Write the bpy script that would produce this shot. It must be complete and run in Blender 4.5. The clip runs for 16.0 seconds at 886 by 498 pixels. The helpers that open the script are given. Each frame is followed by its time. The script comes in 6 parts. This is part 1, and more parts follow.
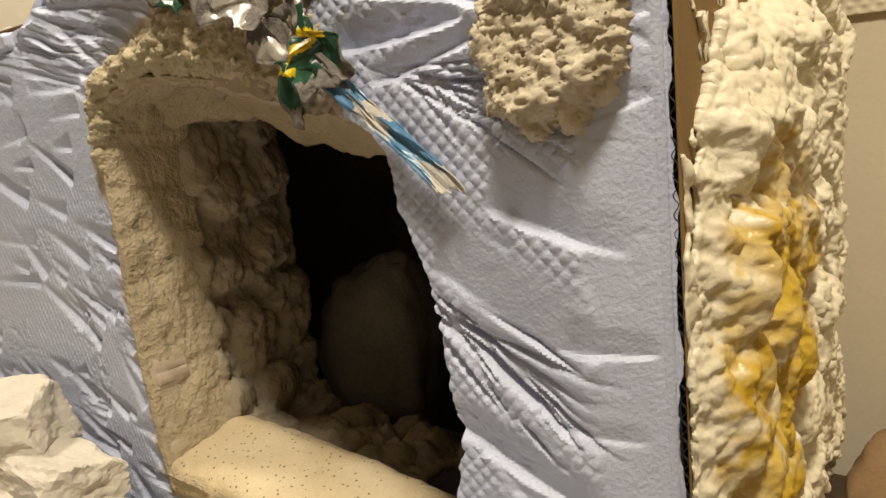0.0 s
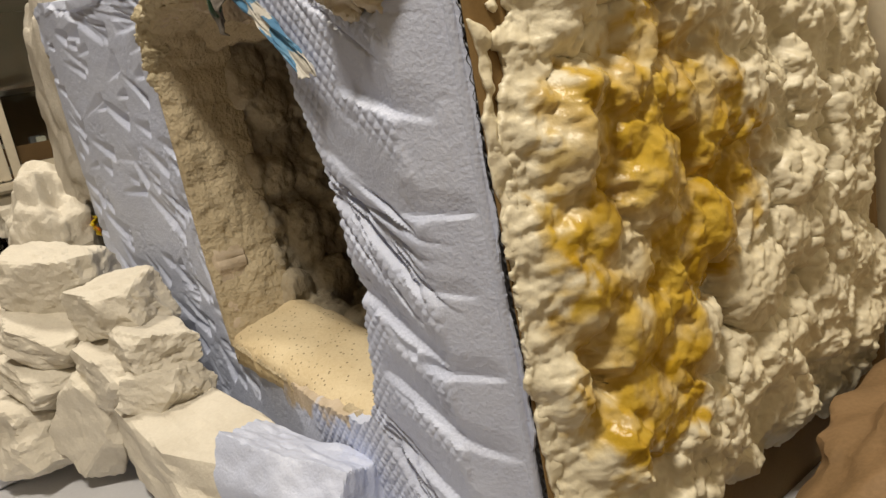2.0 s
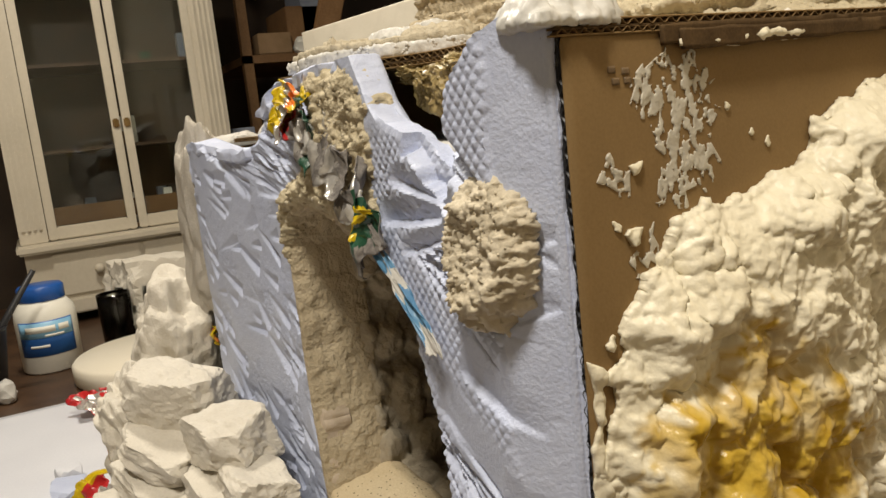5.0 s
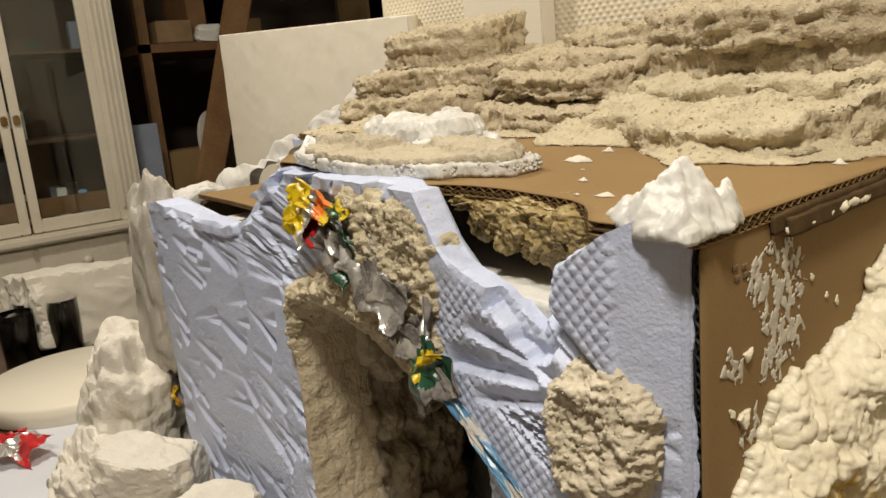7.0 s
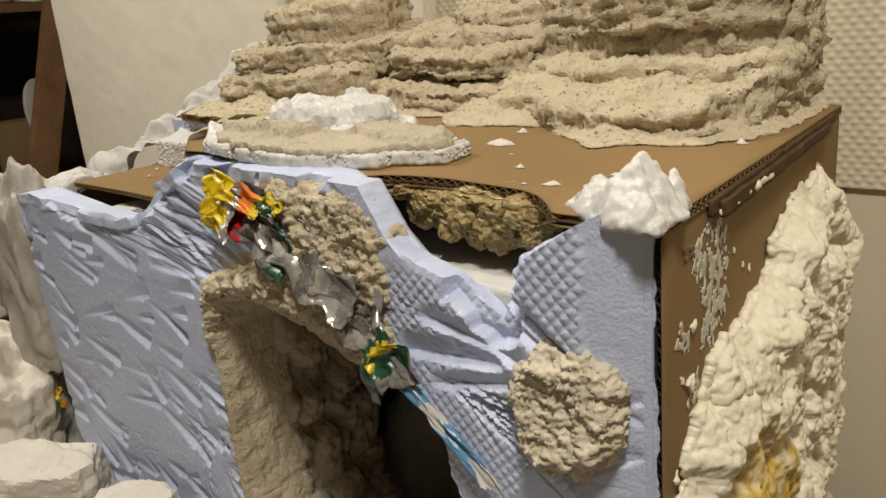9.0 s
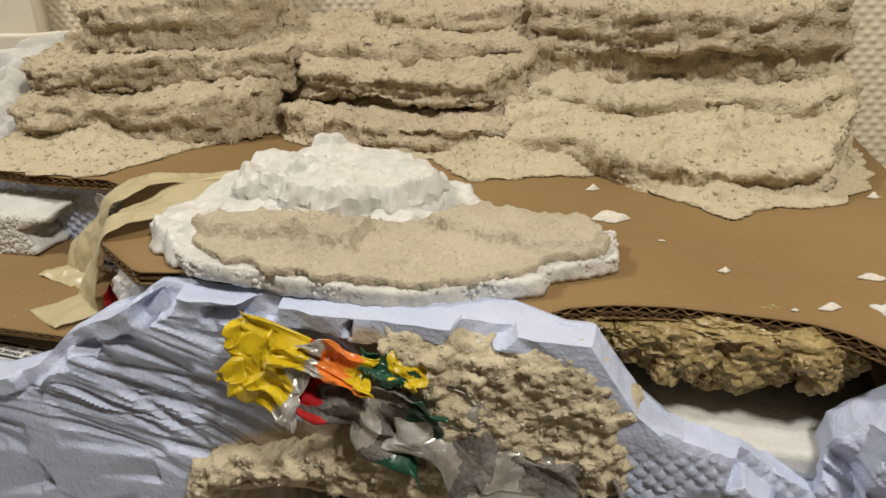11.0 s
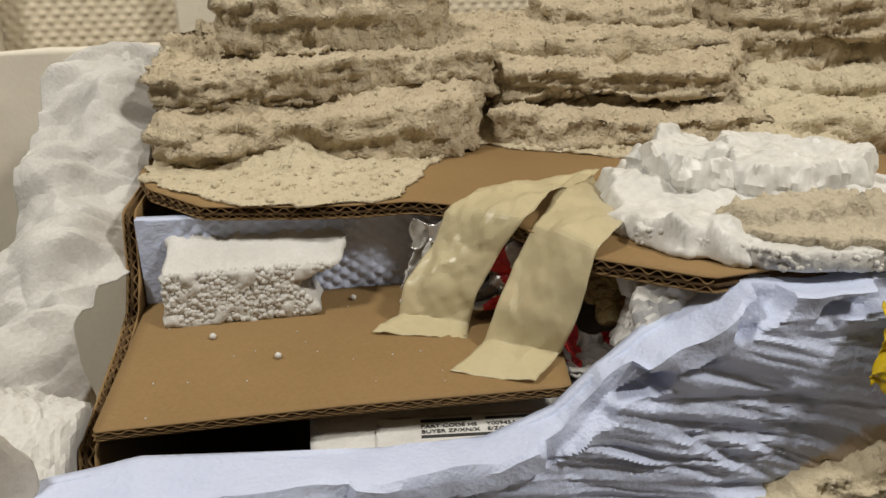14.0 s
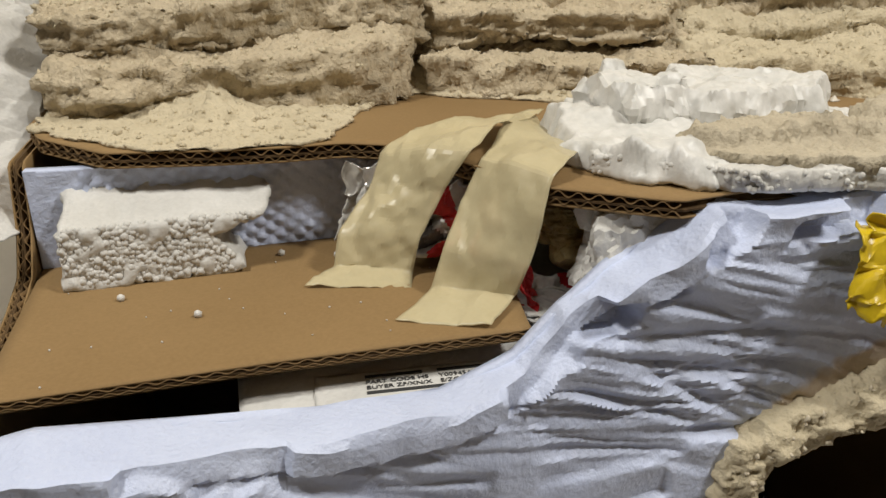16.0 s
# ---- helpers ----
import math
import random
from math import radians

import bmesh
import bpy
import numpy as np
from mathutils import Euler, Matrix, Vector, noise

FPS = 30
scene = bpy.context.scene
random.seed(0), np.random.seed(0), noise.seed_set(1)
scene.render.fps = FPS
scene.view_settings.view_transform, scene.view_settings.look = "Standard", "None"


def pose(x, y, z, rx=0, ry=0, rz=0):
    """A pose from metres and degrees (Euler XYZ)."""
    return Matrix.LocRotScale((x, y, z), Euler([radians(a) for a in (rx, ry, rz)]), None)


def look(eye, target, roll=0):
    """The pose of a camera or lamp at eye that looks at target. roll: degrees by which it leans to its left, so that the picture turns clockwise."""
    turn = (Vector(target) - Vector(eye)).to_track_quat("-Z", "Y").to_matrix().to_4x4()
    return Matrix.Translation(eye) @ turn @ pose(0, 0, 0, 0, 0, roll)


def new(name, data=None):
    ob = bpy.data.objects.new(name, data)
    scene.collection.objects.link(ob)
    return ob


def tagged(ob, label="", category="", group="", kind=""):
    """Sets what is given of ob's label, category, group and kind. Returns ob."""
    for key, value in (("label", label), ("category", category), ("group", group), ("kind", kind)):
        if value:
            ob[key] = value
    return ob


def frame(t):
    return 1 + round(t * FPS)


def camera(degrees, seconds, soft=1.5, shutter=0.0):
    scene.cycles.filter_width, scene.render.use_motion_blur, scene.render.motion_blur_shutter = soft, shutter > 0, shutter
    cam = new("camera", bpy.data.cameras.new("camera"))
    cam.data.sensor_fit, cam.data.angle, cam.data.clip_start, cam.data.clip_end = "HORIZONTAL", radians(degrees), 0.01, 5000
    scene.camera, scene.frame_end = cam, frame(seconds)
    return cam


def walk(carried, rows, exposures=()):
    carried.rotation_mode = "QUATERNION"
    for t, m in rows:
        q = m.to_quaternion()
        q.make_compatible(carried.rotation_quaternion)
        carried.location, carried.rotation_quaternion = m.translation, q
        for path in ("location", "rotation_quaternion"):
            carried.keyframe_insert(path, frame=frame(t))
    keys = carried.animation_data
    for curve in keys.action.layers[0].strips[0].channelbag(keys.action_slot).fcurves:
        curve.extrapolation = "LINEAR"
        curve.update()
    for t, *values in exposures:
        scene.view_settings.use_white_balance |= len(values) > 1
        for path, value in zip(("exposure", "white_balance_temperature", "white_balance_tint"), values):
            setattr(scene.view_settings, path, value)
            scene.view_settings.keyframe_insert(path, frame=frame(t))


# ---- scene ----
cam = camera(59.0, 16.0)
PATH = [
    (0, (0.107, -0.279, 0.345), (-1.1, 1.272, -0.026), -5.4),
    (0.5, (0.166, -0.277, 0.35), (-1.213, 1.11, -0.068), -7.6),
    (1, (0.212, -0.256, 0.354), (-1.288, 0.997, -0.07), -9.3),
    (1.5, (0.245, -0.21, 0.336), (-1.339, 0.93, -0.099), -10.6),
    (2, (0.253, -0.188, 0.303), (-1.381, 0.871, -0.155), -11.1),
    (2.5, (0.277, -0.182, 0.326), (-1.409, 0.803, -0.108), -11.3),
    (3, (0.281, -0.179, 0.345), (-1.444, 0.748, -0.058), -10.9),
    (3.5, (0.288, -0.181, 0.356), (-1.464, 0.709, -0.013), -9.9),
    (4, (0.284, -0.184, 0.381), (-1.486, 0.69, 0.057), -8.5),
    (4.5, (0.274, -0.184, 0.409), (-1.496, 0.696, 0.103), -7.2),
    (5, (0.262, -0.188, 0.426), (-1.499, 0.702, 0.098), -6.1),
    (5.2, (0.252, -0.189, 0.444), (-1.499, 0.717, 0.11), -5.8),
    (7.3, (0.178, -0.263, 0.533), (-1.375, 0.911, 0.074), -5.0),
    (7.5, (0.172, -0.266, 0.534), (-1.356, 0.935, 0.064), -5.0),
    (8, (0.174, -0.284, 0.548), (-1.297, 0.977, 0.051), -5.1),
    (8.5, (0.175, -0.296, 0.54), (-1.24, 1.015, 0.011), -5.2),
    (8.7, (0.171, -0.304, 0.544), (-1.21, 1.038, 0.001), -5.2),
    (10.8, (-0.113, -0.264, 0.627), (-0.685, 1.476, -0.176), -3.2),
    (11, (-0.152, -0.279, 0.625), (-0.672, 1.477, -0.179), -3.3),
    (11.5, (-0.257, -0.267, 0.627), (-0.678, 1.523, -0.159), -3.1),
    (12, (-0.341, -0.206, 0.605), (-0.631, 1.617, -0.166), -2.5),
    (12.5, (-0.393, -0.187, 0.592), (-0.555, 1.654, -0.172), -2.4),
    (13, (-0.454, -0.2, 0.599), (-0.438, 1.65, -0.16), -1.9),
    (13.5, (-0.512, -0.228, 0.592), (-0.336, 1.622, -0.148), -1.5),
    (14, (-0.537, -0.25, 0.592), (-0.236, 1.595, -0.118), -1.2),
    (14.5, (-0.546, -0.263, 0.594), (-0.161, 1.576, -0.09), -0.8),
    (15, (-0.551, -0.255, 0.586), (-0.122, 1.574, -0.098), -0.6),
    (15.5, (-0.528, -0.226, 0.563), (-0.07, 1.591, -0.138), -0.7),
    (16, (-0.54, -0.225, 0.559), (-0.052, 1.573, -0.168), -1.2),
]
walk(cam, [(t, look(eye, target, roll)) for t, eye, target, roll in PATH],
     [(0, 0.52, 7330, 10), (2.5, 0.35, 6850, 10), (5, 0.37, 6650, 10), (7.5, 0.2, 6530, 10), (8.5, 0.1, 6430, 10), (11, -0.07, 6250, 10), (12.5, -0.14, 6130, 10), (14.5, -0.06, 6130, 10), (16, 0.03, 6080, 10)])

# ---- light ----
world = bpy.data.worlds.new("room_air")
world.use_nodes = True
world.node_tree.nodes["Background"].inputs[0].default_value = (1.0, 0.82, 0.6, 1)
world.node_tree.nodes["Background"].inputs[1].default_value = 0.065
scene.world = world


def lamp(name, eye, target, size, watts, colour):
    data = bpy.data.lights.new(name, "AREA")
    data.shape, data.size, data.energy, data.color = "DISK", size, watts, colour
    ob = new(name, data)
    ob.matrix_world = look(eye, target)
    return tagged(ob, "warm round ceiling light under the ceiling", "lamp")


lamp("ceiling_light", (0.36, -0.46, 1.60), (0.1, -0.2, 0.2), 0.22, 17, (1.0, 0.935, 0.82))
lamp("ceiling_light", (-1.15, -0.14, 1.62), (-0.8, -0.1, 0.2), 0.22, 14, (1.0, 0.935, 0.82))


# ---- materials ----
def material(name, low, high, scale=20.0, rough=0.6, bump=0.0, fine=300.0, metal=0.0, spec=0.4, spots=None, detail=6.0, tint=0.5, sheer=0.0):
    """Two-scale procedural surface: a broad mottling between two colours, a fine grain, and relief."""
    m = bpy.data.materials.new(name)
    m.use_nodes = True
    nt, nd = m.node_tree, m.node_tree.nodes
    p = nd["Principled BSDF"]
    p.inputs["Roughness"].default_value, p.inputs["Metallic"].default_value = rough, metal
    p.inputs["Specular IOR Level"].default_value = spec
    tc = nd.new("ShaderNodeTexCoord")
    n1, n2 = nd.new("ShaderNodeTexNoise"), nd.new("ShaderNodeTexNoise")
    for n, sc in ((n1, scale), (n2, fine)):
        n.inputs["Scale"].default_value, n.inputs["Detail"].default_value = sc, detail
        nt.links.new(tc.outputs["Object"], n.inputs["Vector"])
    blend = nd.new("ShaderNodeMix")
    blend.inputs[0].default_value = 0.35
    nt.links.new(n1.outputs[0], blend.inputs[2])
    nt.links.new(n2.outputs[0], blend.inputs[3])
    ramp = nd.new("ShaderNodeValToRGB")
    ramp.color_ramp.elements[0].position, ramp.color_ramp.elements[1].position = 0.5 - 0.28 * tint, 0.5 + 0.28 * tint
    ramp.color_ramp.elements[0].color, ramp.color_ramp.elements[1].color = (*low, 1), (*high, 1)
    nt.links.new(blend.outputs[0], ramp.inputs[0])
    colour = ramp.outputs[0]
    if spots:
        vo = nd.new("ShaderNodeTexVoronoi")
        vo.inputs["Scale"].default_value = spots[1]
        nt.links.new(tc.outputs["Object"], vo.inputs["Vector"])
        r2 = nd.new("ShaderNodeValToRGB")
        r2.color_ramp.elements[0].position, r2.color_ramp.elements[1].position = spots[2], spots[2] + 0.06
        r2.color_ramp.elements[0].color, r2.color_ramp.elements[1].color = (1, 1, 1, 1), (0, 0, 0, 1)
        nt.links.new(vo.outputs["Distance"], r2.inputs[0])
        mx = nd.new("ShaderNodeMix")
        mx.data_type = "RGBA"
        nt.links.new(r2.outputs[0], mx.inputs[0])
        nt.links.new(colour, mx.inputs[6])
        mx.inputs[7].default_value = (*spots[0], 1)
        colour = mx.outputs[2]
    nt.links.new(colour, p.inputs["Base Color"])
    if bump:
        b = nd.new("ShaderNodeBump")
        b.inputs["Strength"].default_value, b.inputs["Distance"].default_value = 0.8, bump
        nt.links.new(n2.outputs[0], b.inputs["Height"])
        if bump > 0.001:
            n3, b2 = nd.new("ShaderNodeTexNoise"), nd.new("ShaderNodeBump")
            n3.inputs["Scale"].default_value, n3.inputs["Detail"].default_value = fine * 0.3, 8
            nt.links.new(tc.outputs["Object"], n3.inputs["Vector"])
            b2.inputs["Strength"].default_value, b2.inputs["Distance"].default_value = 0.8, bump * 2.0
            nt.links.new(n3.outputs[0], b2.inputs["Height"])
            nt.links.new(b2.outputs[0], b.inputs["Normal"])
        nt.links.new(b.outputs[0], p.inputs["Normal"])
    if sheer:
        out = nd["Material Output"]
        tr, ms = nd.new("ShaderNodeBsdfTransparent"), nd.new("ShaderNodeMixShader")
        ms.inputs[0].default_value = sheer
        nt.links.new(p.outputs[0], ms.inputs[1])
        nt.links.new(tr.outputs[0], ms.inputs[2])
        nt.links.new(ms.outputs[0], out.inputs[0])
    return m


def stained(m, high, low, rough):
    """Blend a second colour and gloss into a material by the mesh attribute 'stain'."""
    nt, nd = m.node_tree, m.node_tree.nodes
    p = nd["Principled BSDF"]
    old = p.inputs["Base Color"].links[0].from_socket
    at = nd.new("ShaderNodeAttribute")
    at.attribute_name = "stain"
    no = nd.new("ShaderNodeTexNoise")
    no.inputs["Scale"].default_value, no.inputs["Detail"].default_value = 60, 5
    tc = nd.new("ShaderNodeTexCoord")
    nt.links.new(tc.outputs["Object"], no.inputs["Vector"])
    ramp = nd.new("ShaderNodeValToRGB")
    ramp.color_ramp.elements[0].position, ramp.color_ramp.elements[1].position = 0.35, 0.65
    ramp.color_ramp.elements[0].color, ramp.color_ramp.elements[1].color = (*low, 1), (*high, 1)
    nt.links.new(no.outputs[0], ramp.inputs[0])
    mx = nd.new("ShaderNodeMix")
    mx.data_type = "RGBA"
    nt.links.new(at.outputs["Fac"], mx.inputs[0])
    nt.links.new(old, mx.inputs[6])
    nt.links.new(ramp.outputs[0], mx.inputs[7])
    nt.links.new(mx.outputs[2], p.inputs["Base Color"])
    mr = nd.new("ShaderNodeMapRange")
    mr.inputs[3].default_value, mr.inputs[4].default_value = p.inputs["Roughness"].default_value, rough
    nt.links.new(at.outputs["Fac"], mr.inputs[0])
    nt.links.new(mr.outputs[0], p.inputs["Roughness"])
    return m


FOAM_BLUE = stained(material("blue_insulation_foam", (0.46, 0.51, 0.68), (0.56, 0.61, 0.765), 30, 0.45, 0.0007, 520, tint=0.8), (0.55, 0.46, 0.36), (0.42, 0.34, 0.25), 0.85)
PU = stained(material("expanding_foam", (0.68, 0.61, 0.44), (0.83, 0.78, 0.63), 18, 0.38, 0.0008, 300, tint=1.0), (0.61, 0.42, 0.065), (0.48, 0.295, 0.02), 0.24)
SMEAR = material("dried_foam_film", (0.60, 0.56, 0.47), (0.76, 0.72, 0.62), 200, 0.35, 0.0006, 500, tint=1.0, sheer=0.25)
CARD = material("brown_cardboard", (0.212, 0.134, 0.056), (0.262, 0.17, 0.075), 8, 0.75, 0.0001, 700, spec=0.2)
# core and cut flutes: cardboard darkened to carry the shade between the liners
CARD_EDGE = material("shaded_cardboard_core", (0.06, 0.037, 0.018), (0.12, 0.075, 0.036), 60, 0.85, 0.0002, 700, spec=0.1)
FLUTE = material("shaded_cardboard_flute", (0.13, 0.08, 0.036), (0.22, 0.14, 0.065), 90, 0.85, 0.0002, 700, spec=0.1)
GROUT = material("tan_filler_rock", (0.39, 0.32, 0.215), (0.57, 0.485, 0.345), 34, 0.9, 0.0020, 420, spec=0.15, tint=0.9)
GROUT_PALE = material("pale_filler_rock", (0.445, 0.38, 0.255), (0.585, 0.51, 0.365), 28, 0.9, 0.0016, 420, spec=0.15, tint=0.9)
COAT = material("grey_tan_skim_filler", (0.36, 0.31, 0.225), (0.54, 0.475, 0.355), 22, 0.9, 0.0016, 420, spec=0.15, tint=0.9)
FILLER_PALE = material("pale_crumbly_filler", (0.46, 0.40, 0.295), (0.64, 0.57, 0.445), 60, 0.9, 0.0008, 420, spec=0.15, tint=1.0)
PLASTER = material("off_white_plaster", (0.52, 0.475, 0.40), (0.70, 0.66, 0.58), 25, 0.75, 0.0008, 350, spec=0.25, tint=1.0)
PLASTER_GREY = material("grey_plaster", (0.36, 0.33, 0.285), (0.52, 0.485, 0.43), 25, 0.8, 0.0008, 350, spec=0.2, tint=1.0)
WHITE_PASTE = material("white_glossy_filler", (0.53, 0.52, 0.485), (0.665, 0.65, 0.615), 60, 0.4, 0.0005, 240)
EPS = material("white_polystyrene", (0.52, 0.505, 0.47), (0.63, 0.615, 0.58), 40, 0.55, 0.0006, 500)
PAPER = material("white_tissue_paper", (0.46, 0.445, 0.415), (0.60, 0.585, 0.55), 20, 0.8, 0.0005, 500, spec=0.2)
TAPE = material("masking_tape", (0.56, 0.48, 0.28), (0.66, 0.58, 0.37), 26, 0.32, 0.0, 600, tint=1.0, sheer=0.34)
AMBER = material("amber_cured_foam", (0.13, 0.075, 0.016), (0.48, 0.38, 0.18), 90, 0.25, 0.0015, 300, tint=0.9)
# lining, darker than the pale filler patches
CAVE_LINING = material("grey_tan_cave_lining", (0.29, 0.245, 0.18), (0.52, 0.46, 0.355), 22, 0.85, 0.0012, 330, spec=0.15, tint=1.0)
# boulder grey taken darker, putting the cave's deep shade into its colour
CAVE_GREY = material("shaded_grey_lump", (0.13, 0.12, 0.105), (0.22, 0.205, 0.185), 18, 0.8, 0.001, 300)
SAND = material("sandy_cave_floor", (0.60, 0.48, 0.30), (0.72, 0.61, 0.42), 20, 0.9, 0.001, 500, spots=((0.25, 0.19, 0.12), 210, 0.14), spec=0.15)
KRAFT = material("crumpled_kraft_paper", (0.20, 0.125, 0.06), (0.30, 0.19, 0.10), 20, 0.7, 0.0004, 400)
CREAM_PAINT = material("cream_cabinet_paint", (0.54, 0.485, 0.385), (0.61, 0.55, 0.445), 9, 0.45, 0.0003, 120)
WALLPAPER = material("embossed_cream_wallpaper", (0.66, 0.58, 0.43), (0.72, 0.64, 0.49), 6, 0.6, 0.0002, 300)
BOARD = material("cream_panel", (0.70, 0.64, 0.52), (0.76, 0.70, 0.58), 5, 0.55, 0.0002, 300)
TABLE_WOOD = material("dark_stained_wood", (0.045, 0.025, 0.015), (0.10, 0.055, 0.03), 14, 0.4, 0.0004, 200)
PINE = material("brown_shelf_wood", (0.13, 0.065, 0.025), (0.22, 0.12, 0.05), 12, 0.6, 0.0004, 160)
DARK = material("plain_dark_brown", (0.05, 0.035, 0.025), (0.10, 0.07, 0.05), 3, 0.8)
SHEET_WHITE = material("white_board", (0.60, 0.61, 0.66), (0.67, 0.68, 0.73), 6, 0.5, 0.0001, 300)
BLACK = material("black_plastic", (0.012, 0.012, 0.014), (0.025, 0.025, 0.028), 20, 0.45)
BLUE_LID = material("blue_plastic", (0.01, 0.07, 0.30), (0.015, 0.10, 0.38), 20, 0.35)
BLUE_LABEL = material("blue_label", (0.02, 0.10, 0.36), (0.03, 0.14, 0.44), 20, 0.4)
LIGHT_BLUE = material("pale_blue_label", (0.20, 0.42, 0.62), (0.26, 0.50, 0.70), 20, 0.4)
MILK = material("milky_plastic", (0.72, 0.70, 0.62), (0.78, 0.76, 0.69), 10, 0.4)
BRASS = material("aged_brass", (0.16, 0.10, 0.04), (0.26, 0.17, 0.07), 40, 0.4, metal=0.9)
YELLOW = material("yellow_foil", (0.46, 0.32, 0.004), (0.64, 0.46, 0.012), 60, 0.36)
RED = material("red_foil", (0.38, 0.015, 0.02), (0.55, 0.03, 0.03), 60, 0.3)
GREEN = material("dark_green_foil", (0.01, 0.035, 0.02), (0.02, 0.09, 0.05), 60, 0.3)
SILVER = material("silver_foil", (0.42, 0.40, 0.37), (0.70, 0.68, 0.64), 80, 0.3, metal=0.6)
BLUE_FOIL = material("blue_foil", (0.06, 0.17, 0.32), (0.12, 0.28, 0.45), 60, 0.3)
ORANGE = material("orange_foil", (0.60, 0.14, 0.02), (0.72, 0.22, 0.04), 60, 0.3)
GREY_DUST = material("dark_grey_filler", (0.09, 0.08, 0.075), (0.22, 0.20, 0.18), 90, 0.8, 0.001, 500)
PRINT = material("black_print", (0.03, 0.03, 0.03), (0.05, 0.05, 0.05), 40, 0.6)
PRINT_FAINT = material("faded_print", (0.13, 0.09, 0.05), (0.20, 0.13, 0.07), 300, 0.7)
GREY_CARD = material("grey_board", (0.16, 0.18, 0.22), (0.22, 0.24, 0.29), 12, 0.6)
CEILING = material("white_ceiling_paint", (0.62, 0.58, 0.50), (0.70, 0.66, 0.58), 4, 0.8)
FLOOR = material("brown_floor", (0.12, 0.08, 0.05), (0.20, 0.14, 0.09), 5, 0.5)


def glass(name):
    m = bpy.data.materials.new(name)
    m.use_nodes = True
    nt, nd = m.node_tree, m.node_tree.nodes
    gl, tr, ms, fr = nd.new("ShaderNodeBsdfGlossy"), nd.new("ShaderNodeBsdfTransparent"), nd.new("ShaderNodeMixShader"), nd.new("ShaderNodeFresnel")
    gl.inputs["Roughness"].default_value = 0.02
    tr.inputs[0].default_value = (0.86, 0.89, 0.87, 1)
    nt.links.new(fr.outputs[0], ms.inputs[0])
    nt.links.new(tr.outputs[0], ms.inputs[1])
    nt.links.new(gl.outputs[0], ms.inputs[2])
    nt.links.new(ms.outputs[0], nd["Material Output"].inputs[0])
    return m


GLASS = glass("clear_glass")


# ---- mesh tools ----
TURN = np.array(Euler((0.6, 0.9, 0.4)).to_matrix())


def vnoise(p, seed=0):
    """Smooth value noise in -1..1 at the points p (n, 3)."""
    p = np.asarray(p, float) @ TURN + seed * 17.31
    i = np.floor(p).astype(np.int64)
    f = p - i
    f = f * f * (3 - 2 * f)
    out = np.zeros(len(p))
    for dx in (0, 1):
        for dy in (0, 1):
            for dz in (0, 1):
                h = ((i[:, 0] + dx) * 73856093) ^ ((i[:, 1] + dy) * 19349663) ^ ((i[:, 2] + dz) * 83492791)
                h = (h ^ (h >> 13)) * 1274126177
                v = ((h ^ (h >> 16)) & 0xFFFF) / 32767.5 - 1
                w = (f[:, 0] if dx else 1 - f[:, 0]) * (f[:, 1] if dy else 1 - f[:, 1]) * (f[:, 2] if dz else 1 - f[:, 2])
                out += v * w
    return out


def fbm(p, scale, octaves=4, seed=0, gain=0.5):
    p = np.asarray(p, float) * scale
    out, a = np.zeros(len(p)), 1.0
    for k in range(octaves):
        out += a * vnoise(p * 2.0**k, seed + 3 * k)
        a *= gain
    return out


def cells(p, scale, seed=0):
    """Distance to the nearest of scattered points, in cell widths: cones that meet in sharp creases."""
    p = np.asarray(p, float) * scale
    i = np.floor(p).astype(np.int64)
    best = np.full(len(p), 9.0)
    for dx in (-1, 0, 1):
        for dy in (-1, 0, 1):
            for dz in (-1, 0, 1):
                c = i + np.array([dx, dy, dz])
                h = (c[:, 0] * 73856093) ^ (c[:, 1] * 19349663) ^ (c[:, 2] * 83492791) ^ (seed * 2654435)
                h = (h ^ (h >> 13)) * 1274126177
                h = h ^ (h >> 16)
                q = c + np.stack([(h & 1023) / 1023, ((h >> 10) & 1023) / 1023, ((h >> 20) & 1023) / 1023], 1)
                best = np.minimum(best, ((p - q) ** 2).sum(1))
    return np.sqrt(best)


def uv3(u, v):
    return np.stack([u, v, np.zeros_like(u)], 1)


def mesh_from(name, verts, faces, mat, stain=None, smooth=True, crease=0.0):
    me = bpy.data.meshes.new(name)
    verts, faces = np.asarray(verts, np.float32), [list(map(int, f)) for f in faces] if not isinstance(faces, np.ndarray) else faces
    if isinstance(faces, np.ndarray):
        n, k = faces.shape
        me.vertices.add(len(verts))
        me.vertices.foreach_set("co", verts.ravel())
        me.loops.add(n * k)
        me.loops.foreach_set("vertex_index", faces.astype(np.int32).ravel())
        me.polygons.add(n)
        me.polygons.foreach_set("loop_start", np.arange(0, n * k, k, dtype=np.int32))
        me.update(calc_edges=True)
        me.validate()
    else:
        me.from_pydata(verts.tolist(), [], faces)
        me.update()
    if smooth:
        me.polygons.foreach_set("use_smooth", np.ones(len(me.polygons), bool))
    if crease:
        me.set_sharp_from_angle(angle=radians(crease))
    for m in mat if isinstance(mat, (list, tuple)) else (mat,):
        me.materials.append(m)
    if stain is not None:
        at = me.attributes.new("stain", "FLOAT", "POINT")
        at.data.foreach_set("value", np.asarray(stain, np.float32))
    return me


def place(name, me, parent=None, label=""):
    ob = new(name, me)
    if parent is not None:
        ob.parent = parent
        if parent.type == "EMPTY" or parent.matrix_basis != Matrix.Identity(4):
            ob.matrix_parent_inverse = parent.matrix_basis.inverted()
    return tagged(ob, label)


